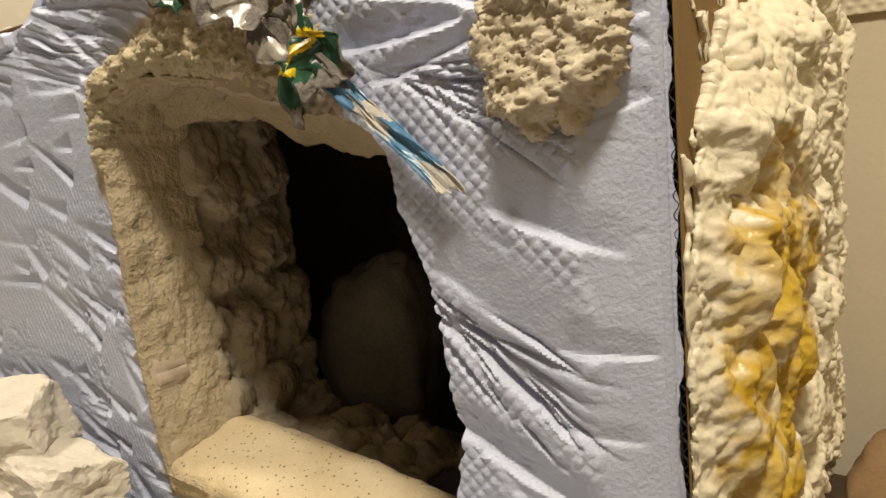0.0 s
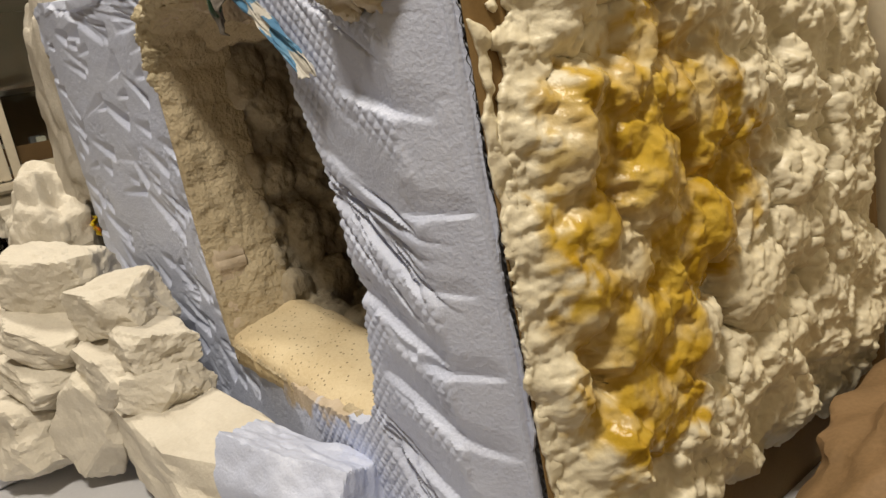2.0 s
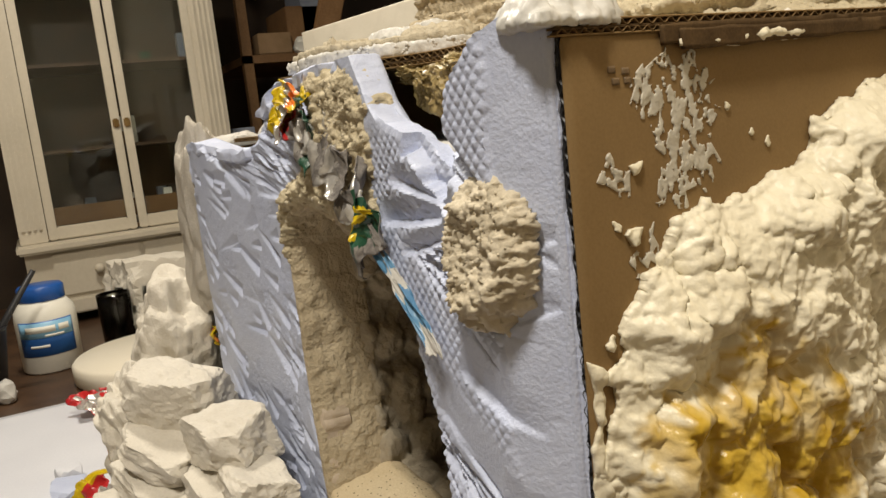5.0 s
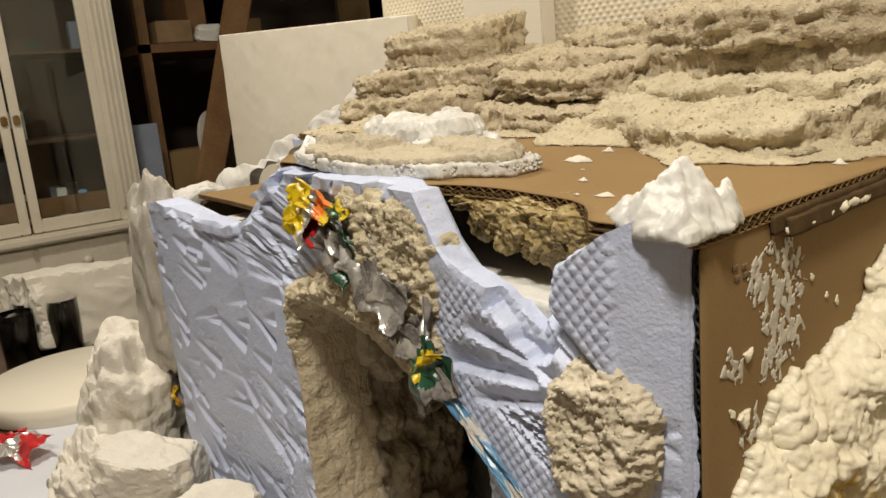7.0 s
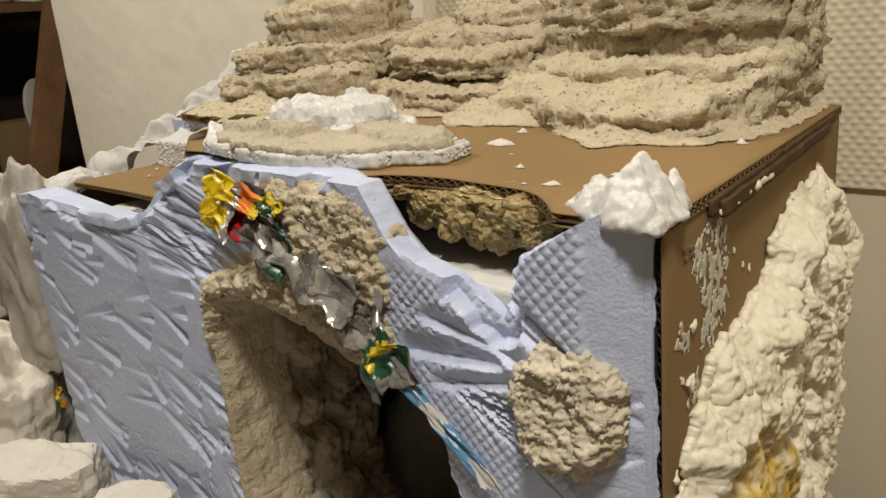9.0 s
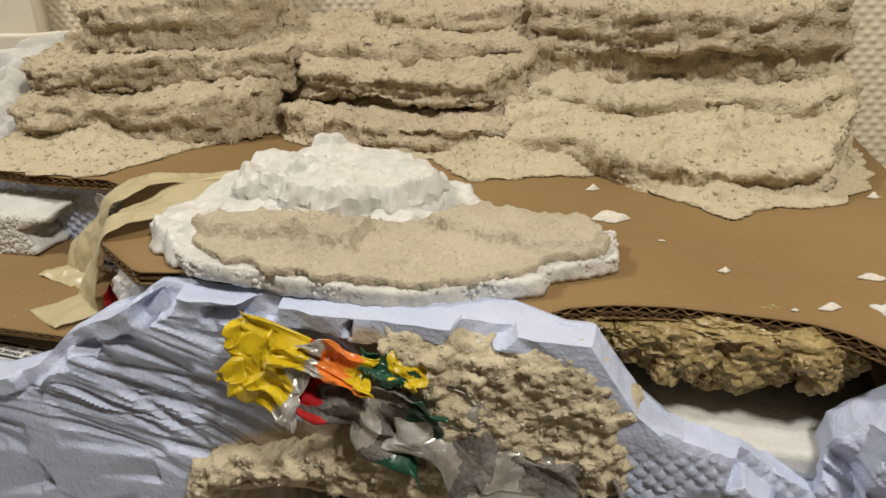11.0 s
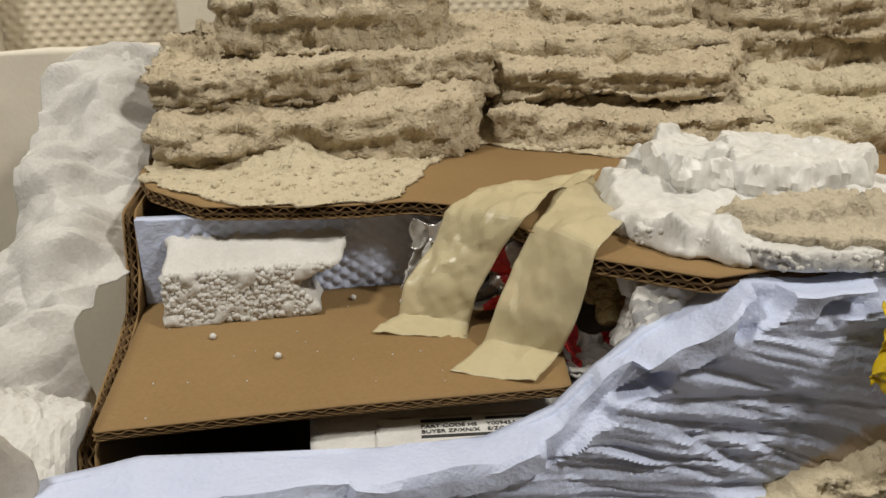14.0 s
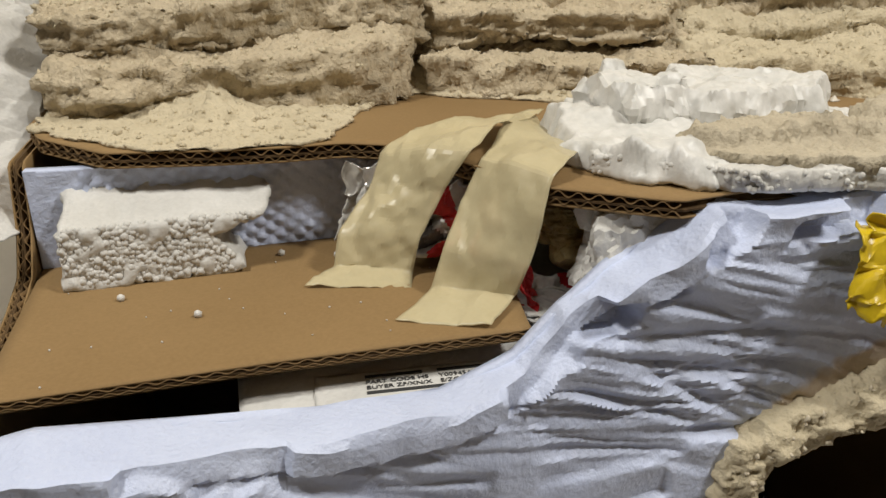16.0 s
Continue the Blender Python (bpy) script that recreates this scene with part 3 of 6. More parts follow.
def stroke_set():
    """Knife cuts: kind, place, direction, length, width and depth."""
    out = []
    for _ in range(190):  # left field: short wedge-shaped chips
        u, v = rs.uniform(-0.67, -0.33), rs.uniform(0.02, 0.405)
        a = radians(rs.normal(-34 if v < 0.3 else -18, 22))
        if v > 0.36 and u > -0.52:
            continue
        out.append(("chip", u, v, a, rs.uniform(0.016, 0.058), rs.uniform(0.006, 0.020), rs.uniform(0.0022, 0.0075)))
    for _ in range(20):  # above the arch: long shallow sweeps
        u, v = rs.uniform(-0.54, -0.26), rs.uniform(0.385, 0.455)
        out.append(("slice", u, v, radians(rs.normal(-16 - 60 * (u + 0.5), 7)), rs.uniform(0.05, 0.11), rs.uniform(0.006, 0.014), rs.uniform(0.0008, 0.0022)))
    for _ in range(22):  # deeper long slashes among them
        u, v = rs.uniform(-0.52, -0.27), rs.uniform(0.372, 0.445)
        out.append(("slice", u, v, radians(rs.normal(-14 - 50 * (u + 0.5), 9)), rs.uniform(0.03, 0.08), rs.uniform(0.005, 0.013), rs.uniform(0.0022, 0.0050)))
    for _ in range(42):  # right field: fanning slices
        u, v = rs.uniform(-0.09, -0.025), rs.uniform(0.02, 0.30)
        out.append(("chip", u, v, radians(rs.normal(-24, 10)), rs.uniform(0.016, 0.048), rs.uniform(0.005, 0.014), rs.uniform(0.0015, 0.0042)))
    for u, v, a, ln, wd, dp in ((-0.045, 0.290, -20, 0.07, 0.030, 0.006), (-0.07, 0.252, -30, 0.09, 0.035, 0.004), (-0.06, 0.222, -36, 0.10, 0.03, 0.004), (-0.028, 0.240, -4, 0.045, 0.022, 0.006),
                                (-0.065, 0.182, -24, 0.10, 0.020, 0.007), (-0.030, 0.205, -12, 0.04, 0.018, 0.005), (-0.05, 0.138, -22, 0.10, 0.022, 0.007), (-0.03, 0.165, -6, 0.05, 0.02, 0.006), (-0.06, 0.10, -20, 0.10, 0.03, 0.006), (-0.03, 0.07, -8, 0.06, 0.03, 0.006),
                                (-0.115, 0.374, 6, 0.06, 0.016, 0.008), (-0.10, 0.362, 14, 0.05, 0.010, 0.006), (-0.06, 0.402, -38, 0.10, 0.010, 0.010), (-0.05, 0.388, -36, 0.09, 0.008, 0.007),
                                (-0.10, 0.388, -12, 0.06, 0.012, 0.007), (-0.022, 0.335, 20, 0.03, 0.02, 0.005), (-0.020, 0.365, 25, 0.03, 0.02, 0.005)):
        out.append(("slice", u, v, radians(a), ln * (0.75 if v < 0.3 else 1), wd, dp * (0.85 if v < 0.3 else 0.9)))
    for _ in range(120):  # thin scores of the blade, fanning out
        ou, ov, spread = ((-0.118, 0.262, -34), (-0.115, 0.128, -44), (-0.12, 0.36, -18))[rs.randint(3)]
        a = radians(rs.normal(spread, 9))
        r = rs.uniform(0.02, 0.085)
        out.append(("score", ou + r * math.cos(a), ov + r * math.sin(a) + rs.normal(0, 0.004), a + rs.normal(0, 0.05), rs.uniform(0.02, 0.07), rs.uniform(0.0016, 0.0034), rs.uniform(0.0014, 0.0036)))
    return out


STROKES = stroke_set()


def cuts(u, v, d):
    """Depth of the carved face behind the sheet's own face, at one point."""
    p = uv3(u, v)
    a, b = (u + v) / 0.0078, (u - v) / 0.0078
    quilt = 0.0011 * np.exp(-(np.minimum(np.abs(a % 1 - 0.5), np.abs(b % 1 - 0.5)) / 0.15) ** 2)
    rib = 0.0008 * np.sin((u + 0.35 * v) / 0.0042 * 2 * np.pi) * np.clip(0.3 + 2.5 * fbm(p, 14, 2, 77), 0, 1) * np.clip((0.36 - v) / 0.03, 0, 1)
    w = np.where(u > -0.2, quilt * (1 - np.clip((v - 0.418) / 0.006, 0, 1) * (u < -0.10)), rib)
    w = np.where(u > -0.030 + 0.004 * fbm(p, 40, 2, 9), 0.0022, w)
    wob = 0.0006 * fbm(p, 60, 2, 21)
    for (kind, cu, cv, an, ln, wd, dp) in STROKES:
        c, s = math.cos(an), math.sin(an)
        near = (np.abs(u - cu) < ln) & (np.abs(v - cv) < ln)
        if not near.any():
            continue
        al = (u[near] - cu) * c + (v[near] - cv) * s
        pe = -(u[near] - cu) * s + (v[near] - cv) * c + wob[near]
        if kind == "chip":  # shallow at one end, broken off at the other
            f = np.clip(al / ln + 0.5, 0, 1) * np.clip((0.5 * ln - al) / 0.0026, 0, 1)
            cut = dp * f * np.where(pe > 0, 1 - pe / (wd * (0.25 + 0.75 * f)), 1 + pe / 0.0026)
        elif kind == "score":
            f = np.clip(1.2 - np.abs(al) / (0.5 * ln), 0, 1)
            cut = dp * f * (1 - np.abs(pe) / (0.5 * wd))
            w[near] = w[near] + np.maximum(cut, 0)
            continue
        else:
            f = 1 - np.abs(al / (ln * 0.62)) ** 4
            cut = np.where(pe > 0, dp * (1 - pe / wd), dp * (1 + pe / 0.0032)) * np.sqrt(np.maximum(f, 0))
        w[near] = np.maximum(w[near], cut)
    # torn streaks along the sweep over the arch, and fine tearing elsewhere
    bend = 0.010 * fbm(p, 11, 2, 84) + 0.003 * fbm(p, 34, 2, 85)
    along, over = 0.927 * u - 0.375 * v, 0.375 * u + 0.927 * v + bend
    some = np.clip(0.55 + 1.5 * fbm(np.stack([0.4 * along, over, 0 * u], 1), 26, 2, 86), 0.05, 1.3)
    arch = np.clip((v - 0.37) / 0.03, 0, 1) * np.clip((-0.17 - u) / 0.03, 0, 1) * np.clip((u + 0.57) / 0.06, 0, 1)
    w = w + arch * some * (0.0022 * np.abs(fbm(np.stack([0.05 * along, over, 0 * u], 1), 80, 3, 81)) + 0.0036 * np.abs(fbm(np.stack([0.05 * along, over, 0 * u], 1), 230, 3, 82)))
    tear = np.clip(fbm(p, 24, 2, 83) - 0.05, 0, 0.4) / 0.4 * (u < -0.034)
    w = w + 0.0002 * fbm(p, 220, 2, 5) + 0.0012 * tear * np.abs(fbm(np.stack([0.5 * along, over, 0 * u], 1), 300, 3, 6))
    # a crisp plain lip along the top, broken in places
    lip = np.clip((0.011 + 0.007 * fbm(p, 26, 2, 87) - d) / 0.0016, 0, 1) * (v > 0.385) * np.clip((-0.19 - u) / 0.02, 0, 1)
    facet = crumple(p * np.array([0.55, 1.5, 1.0]), 30, 31)
    w = w * (1 - lip) + (0.0028 * np.clip(facet - 0.05, 0, 1) + 0.0012 * crumple(p, 62, 33) - 0.0015) * lip
    chip = np.clip(0.35 + 0.9 * crumple(p, 24, 8), 0, 1)
    bite = np.clip((chip - 0.42) / 0.10, 0, 1) * np.clip((0.013 + 0.005 * fbm(p, 70, 2, 88) - d) / 0.003, 0, 1)
    w += ((0.010 - 0.006 * np.clip((-0.42 - u) / 0.05, 0, 1)) * bite + 0.0025 * chip * np.clip(1 - d / 0.010, 0, 1)) * (v > 0.38) * (u < -0.04)
    k = np.clip((-0.40 - u) / 0.22, 0, 1)
    bevel = np.where(u > -0.2, -0.006 + 0.020 * np.clip((u + 0.036) / 0.033, 0, 1) ** 1.4, -0.006 + 0.008 * np.clip((-0.2 - u) / 0.1, 0, 1))
    return w + bevel - 0.026 * k * k * (3 - 2 * k)


def carve(u, v, d):
    """The carved depth, averaged over a small spot so that the ridges run clean."""
    return sum(cuts(u + a, v + c, d) for a, c in ((0.0002, 0.0004), (-0.0004, 0.0002), (0.0004, -0.0002), (-0.0002, -0.0004))) / 4


def foam_back(u, v, d):
    k = np.clip((-0.40 - u) / 0.22, 0, 1)
    high = np.clip((v - 0.38) / 0.03, 0, 1) * np.clip((-0.40 - u) / 0.03, 0, 1)
    return 0.030 - 0.022 * k - 0.006 * high - 0.017 * np.clip((v - 0.392) / 0.02, 0, 1) * np.clip((u + 0.215) / 0.03, 0, 1) * np.clip((-0.088 - u) / 0.02, 0, 1) - 0.0135 * np.clip((u + 0.022) / 0.008, 0, 1)


def front_stain(u, v, d):
    p = uv3(u, v)
    do = -signed(np.stack([u, v], 1), np.array(OPENING))
    n = fbm(p, 55, 4, 31)
    rim = np.clip((0.016 + 0.012 * n - do) / 0.006, 0, 1) * (u < -0.15)
    band = np.array([(-0.365, 0.32), (-0.372, 0.36), (-0.345, 0.392), (-0.27, 0.43), (-0.275, 0.462), (-0.195, 0.462), (-0.18, 0.44), (-0.172, 0.39), (-0.15, 0.36), (-0.14, 0.33)])
    bd = signed(np.stack([u, v], 1), band)
    return np.clip(np.maximum(rim, np.clip((bd + 0.006 * n) / 0.004, 0, 1)), 0, 1)


carved = thing("carved_foam", (-0.32, 0.0, 0.0), "carved pale blue insulation foam sheet with knife-cut rock texture", "foam sheet")
sheet("carved_face", ragged(FRONT, 0.003, 0.0022, 3, 22, 1), carve, foam_back, (0, -0.010, 0), X, Z, 0.00105, FOAM_BLUE, holes=[ragged(OPENING, 0.004, 0.002, 7, 130)], rows=12, rim=0.0030, rim_scale=26, stain=front_stain, parent=carved, closed=False, crease=32)
sheet("back_face", FRONT, lambda u, v, d: foam_back(u, v, d) - 0.004, lambda u, v, d: foam_back(u, v, d) + 0.001, (0, -0.010, 0), X, Z, 0.005, FOAM_BLUE, holes=[OPENING], rows=1, parent=carved)


# ---- cave behind the opening ----
def tunnel(name, rows, lumps, amp, mat, seed, label, category, keep):
    """A passage whose section is the opening, row by row: (y, shrink, shift_x)."""
    op = ragged(OPENING, 0.0022, 0.001, seed, 120)
    kept = np.array([keep(p) for p in op])
    c = np.array([-0.235, 0.24])
    r = np.random.RandomState(seed)
    verts = []
    ys = np.linspace(0, 1, rows[0])
    for f in ys:
        y = np.interp(f, [q[0] for q in rows[1]], [q[1] for q in rows[1]])
        k = np.interp(f, [q[0] for q in rows[1]], [q[2] for q in rows[1]])
        p = c + (op - c) * k
        verts.append(np.stack([p[:, 0], np.full(len(p), y), p[:, 1]], 1))
    n = len(op)
    v = np.concatenate(verts)
    push = np.zeros(len(v))
    for _ in range(lumps):
        q, rad = v[r.randint(len(v))], r.uniform(0.010, 0.022)
        dd = np.linalg.norm(v - q, axis=1)
        push = np.maximum(push, np.sqrt(np.maximum(rad**2 - dd**2, 0)))
    push = push * 0.8 + amp * (fbm(v, 90, 5, seed, 0.7) + 0.8 * np.clip(0.6 - cells(v, 230, seed), 0, 1))
    inward = np.stack([c[0] - v[:, 0], 0 * v[:, 0], c[1] - v[:, 2]], 1)
    inward /= np.linalg.norm(inward, axis=1, keepdims=True)
    fade = np.repeat(np.clip(ys * 12, 0.15, 1), n)
    v = v + inward * (push * fade)[:, None]
    i, j = np.meshgrid(np.arange(rows[0] - 1), np.arange(n), indexing="ij")
    i, j = i.ravel(), j.ravel()
    f = np.stack([i * n + j, i * n + (j + 1) % n, (i + 1) * n + (j + 1) % n, (i + 1) * n + j], 1)[kept[j] & kept[(j + 1) % n]]
    ob = place(name, mesh_from(name, v, f[:, ::-1], mat))
    so = ob.modifiers.new("thickness", "SOLIDIFY")
    so.thickness, so.offset = 0.004, -1
    return tagged(ob, label, category)


tunnel("cave_mouth", (44, [(0, -0.0125, 1.012), (0.12, -0.011, 0.990), (0.3, 0.005, 0.976), (1, 0.048, 0.965)]), 0, 0.0016, GROUT, 11, "tan filler coating on the inner rim of the cave mouth", "cave lining", lambda p: p[0] < -0.145 or p[1] > 0.33)
tunnel("cave_wall", (60, [(0, 0.036, 1.0), (0.4, 0.08, 1.02), (1, 0.145, 1.10)]), 150, 0.003, CAVE_LINING, 12, "lumpy grey-tan foam lining the cave", "cave lining", lambda p: (p[0] < -0.20 and p[1] < 0.36) or p[0] < -0.30)
floor_poly = [(-0.352, -0.010), (-0.29, -0.011), (-0.233, -0.012), (-0.18, -0.011), (-0.118, -0.009), (-0.112, 0.02), (-0.13, 0.045), (-0.19, 0.055), (-0.27, 0.062), (-0.35, 0.06)]
sand = sheet("cave_floor", ragged(floor_poly, 0.004, 0.0012, 3), lambda u, v, d: -0.114 - 0.016 * np.clip((-0.1 - u) / 0.24, 0, 1) - 0.22 * np.clip(v, -0.02, 0.04) + 0.3 * np.maximum(v - 0.042, 0) - 0.0008 * fbm(uv3(u, v), 90, 3, 4) + 0.007 * np.clip(1 - d / 0.012, 0, 1) ** 2 - 0.0016 * fbm(uv3(u, v), 30, 3, 6),
             flat(-0.10), (0, 0, 0), X, Y, 0.002, SAND, rows=3, rim=0.001)
tagged(sand, "sandy speckled floor of the cave mouth", "cave floor")
ARCH = np.array([(-0.36, 0.36), (-0.34, 0.378), (-0.311, 0.389), (-0.276, 0.386), (-0.235, 0.372), (-0.195, 0.359), (-0.163, 0.347), (-0.135, 0.332), (-0.11, 0.32)])


def roof(u, v, d):
    z = np.interp(u, ARCH[:, 0], ARCH[:, 1]) - 0.75 * np.clip(v - 0.012, 0, 1)
    return 0.394 - np.maximum(z, 0.317 + 0.03 * (u < -0.3)) + 0.0022 * fbm(uv3(u, v), 75, 4, 44) + 0.004 * np.abs(fbm(uv3(u, v), 28, 2, 45))


tagged(sheet("cave_ceiling", ragged([(-0.355, 0.004), (-0.118, 0.004), (-0.122, 0.06), (-0.16, 0.085), (-0.22, 0.08), (-0.27, 0.095), (-0.355, 0.11)], 0.004, 0.003, 44), flat(0.0), roof, (0, 0, 0.394), X, Y, 0.002, GROUT, rows=3, rim=0.001), "rough tan filler roof of the cave", "cave lining")
tagged(lump("cave_boulder", (-0.345, 0.205, 0.13), (0.11, 0.09, 0.17), 8, CAVE_GREY, rough=0.12, box=0.2, chips=4), "grey rounded lump deep inside the cave, darkened for shade", "rock")


# ---- expanding foam on the side ----
rf = np.random.RandomState(9)
PU_OUT = [(0.008, 0.01), (0.008, 0.225), (0.011, 0.262), (0.018, 0.298), (0.032, 0.330), (0.046, 0.346), (0.060, 0.360), (0.084, 0.372), (0.112, 0.375), (0.136, 0.380), (0.160, 0.390),
          (0.170, 0.408), (0.22, 0.418), (0.29, 0.425), (0.345, 0.40), (0.345, 0.08), (0.284, 0.038), (0.20, 0.044), (0.135, 0.048), (0.09, 0.05), (0.05, 0.01)]
AMBER_OUT = np.array([(0.098, 0.336), (0.108, 0.315), (0.138, 0.293), (0.166, 0.262), (0.189, 0.238), (0.173, 0.190), (0.145, 0.170), (0.105, 0.160), (0.108, 0.125), (0.06, 0.105), (0.030, 0.105), (0.018, 0.155), (0.015, 0.195), (0.024, 0.241), (0.031, 0.263), (0.037, 0.282), (0.058, 0.293), (0.08, 0.312)])
BULGES = [(0.071, 0.236, 0.024, 0.016), (0.111, 0.203, 0.020, 0.016), (0.034, 0.220, 0.018, 0.010), (0.053, 0.198, 0.014, 0.009), (0.022, 0.198, 0.02, 0.010), (0.043, 0.168, 0.022, 0.012), (0.10, 0.262, 0.016, 0.012),
          (0.12, 0.255, 0.018, 0.012), (0.05, 0.13, 0.024, 0.012), (0.09, 0.15, 0.022, 0.012), (0.15, 0.16, 0.03, 0.012), (0.13, 0.37, 0.022, 0.012), (0.09, 0.355, 0.02, 0.010), (0.06, 0.33, 0.018, 0.010), (0.18, 0.40, 0.03, 0.014), (0.15, 0.31, 0.028, 0.010), (0.11, 0.33, 0.02, 0.01)]


def caps(q, count, r0, r1, lo, hi, seed):
    """Height of many round blobs of foam, the tallest at each point."""
    r = np.random.RandomState(seed)
    h = np.zeros(len(q))
    for _ in range(count):
        cu, cv, rad, squash = r.uniform(lo[0], hi[0]), r.uniform(lo[1], hi[1]), r.uniform(r0, r1), r.uniform(0.7, 1.4)
        near = (np.abs(q[:, 0] - cu) < rad * 1.5) & (np.abs(q[:, 1] - cv) < rad * 1.5)
        if near.any():
            e = (((q[near, 0] - cu) * squash) ** 2 + ((q[near, 1] - cv) / squash) ** 2) / rad**2
            h[near] = np.maximum(h[near], rad * np.sqrt(np.maximum(1 - e, 0)))
    return h


def froth(u, v, d):
    """Height of the foam off the board: swollen bulges, rounded lobes that meet in creases, and bubbles on them."""
    p = uv3(u, v)
    q = p + 0.006 * np.stack([fbm(p, 50, 3, 51), fbm(p, 50, 3, 52), 0 * u], 1)
    q = q + 0.0022 * np.stack([fbm(p, 170, 2, 54), fbm(p, 170, 2, 55), 0 * u], 1)
    lo, hi = (0.0, 0.0), (0.35, 0.43)
    h = 0.003 + 0.012 * np.abs(vnoise(q * 20, 3)) + 0.62 * caps(q, 300, 0.012, 0.027, lo, hi, 71) + 0.48 * caps(q, 1500, 0.0045, 0.010, lo, hi, 72) + 0.40 * caps(q, 2600, 0.0018, 0.0045, lo, hi, 73)
    for cu, cv, r, hi in BULGES:
        e = ((q[:, 0] - cu - 0.013) ** 2 + (q[:, 1] - cv) ** 2) / (r * r)
        ball = 0.012 + 1.15 * hi * np.sqrt(np.maximum(1 - e, 0)) + 0.0012 * domes(q, 120, 9)
        h = np.where(e < 1, np.maximum(h, ball), h)
    rise = 0.026 + 0.010 * fbm(p, 40, 2, 14)
    return -h * np.clip(d / rise, 0.05, 1) ** 0.55


def bubbly(q):
    """Fine relief of the foam: uneven bubbles and torn skin, smoother where the amber skin is."""
    w = q + 0.006 * np.stack([fbm(q, 75, 3, 91), fbm(q, 75, 3, 92), fbm(q, 75, 3, 93)], 1)
    much = np.clip(0.45 + 1.6 * fbm(q, 20, 2, 95), 0.08, 1)
    skin = np.clip(0.5 + signed(np.stack([(q - SIDE_O) @ SIDE_U, q[:, 2]], 1), AMBER_OUT) / 0.03, 0, 1)
    return (1 - 0.6 * skin) * (0.0016 * np.abs(fbm(w, 110, 3, 90)) + much * (0.0016 * domes(w, 140, 94) + 0.0010 * domes(w, 300, 96)) + 0.0006 * fbm(q, 380, 3, 97)) - 0.001


def amber_stain(u, v, d):
    p = uv3(u, v)
    s = signed(np.stack([u, v], 1), AMBER_OUT)
    n = 0.012 * fbm(p * np.array([1.0, 0.45, 1]), 70, 4, 61, 0.6) + 0.008 * fbm(p, 180, 3, 62)
    gaps = fbm(p * np.array([1.0, 0.7, 1]), 38, 4, 63, 0.55)
    return np.clip(0.45 + (s + n) / 0.010, 0, 1) * np.clip(1.05 - 0.8 * np.maximum(gaps, 0) - 0.35 * np.clip(fbm(p, 110, 3, 64), 0, 1), 0.15, 1)


pu = thing("expanding_foam", (0.008, 0.16, 0.0), "cream expanding foam with amber glossy stains on the box side", "expanding foam")
sheet("foam_body", ragged(PU_OUT, 0.005, 0.006, 13, 80), froth, flat(0.0), SIDE_O + SIDE_N * 0.0003, SIDE_U, Z, 0.0011, PU, rows=3, rim=0.002, stain=amber_stain, parent=pu, swell=bubbly)

def splat(name, poly, O, U, V, high, mat, seed, label, category, res=0.0015, jag=0.004, holes=0.0, parent=None):
    ob = sheet(name, ragged(poly, 0.004, jag, seed, 150), lambda u, v, d: -high * (0.35 + 0.65 * np.clip(d / 0.006, 0, 1)) * (0.8 + 0.7 * fbm(uv3(u, v), 160, 3, seed)), flat(0.0), O, U, V, res, mat, rows=2, lace=(lambda u, v: 0.003 * (fbm(uv3(u, v) * np.array([1.3, 0.8, 1]), 230, 3, seed + 5, 0.6) + 1.0 - holes)) if holes else None, parent=parent, label=label if parent else "")
    return ob if parent else tagged(ob, label, category)


splat("foam_drip", [(0.007, 0.02), (0.007, 0.2), (0.008, 0.30), (0.009, 0.318), (0.015, 0.316), (0.016, 0.30), (0.012, 0.285), (0.013, 0.27), (0.018, 0.255), (0.018, 0.2), (0.020, 0.02)], SIDE_O + SIDE_N * 0.0002, SIDE_U, Z, 0.0045, PU, 21, "thin bead of cream foam", "expanding foam", jag=0.0035, parent=pu)
splat("foam_drip", [(0.072, 0.446), (0.17, 0.446), (0.172, 0.450), (0.13, 0.453), (0.10, 0.449), (0.072, 0.449)], SIDE_O + SIDE_N * 0.0034, SIDE_U, Z, 0.005, PU, 25, "cream foam squeezed out between the cardboard flaps", "expanding foam", jag=0.002)
for k, (y, z, s) in enumerate(((0.040, 0.366, 0.006), (0.030, 0.372, 0.003), (0.105, 0.418, 0.002), (0.122, 0.404, 0.002), (0.135, 0.398, 0.0025), (0.022, 0.322, 0.004), (0.044, 0.396, 0.004))):
    splat("foam_drip", [(y + s * (0.8 + 0.35 * math.sin(3 * a + k)) * math.cos(a), z + s * (0.9 + 0.3 * math.cos(2 * a + k)) * math.sin(a)) for a in np.linspace(0, 2 * math.pi, 12)[:-1]], SIDE_O + SIDE_N * 0.0002, SIDE_U, Z, s * 0.9, PU, 31 + k, "small spatter of cream foam on the cardboard", "expanding foam", res=0.0008, jag=0.0012)
for k, (y, z) in enumerate(((0.031, 0.437), (0.033, 0.432), (0.039, 0.436), (0.040, 0.432))):
    sheet("print_mark", [(y, z), (y + 0.004, z), (y + 0.004, z + 0.003), (y, z + 0.003)], flat(-0.0005), flat(0.0), SIDE_O, SIDE_U, Z, 0.001, PRINT_FAINT, rows=1, parent=carton, label="faint dark printed mark")
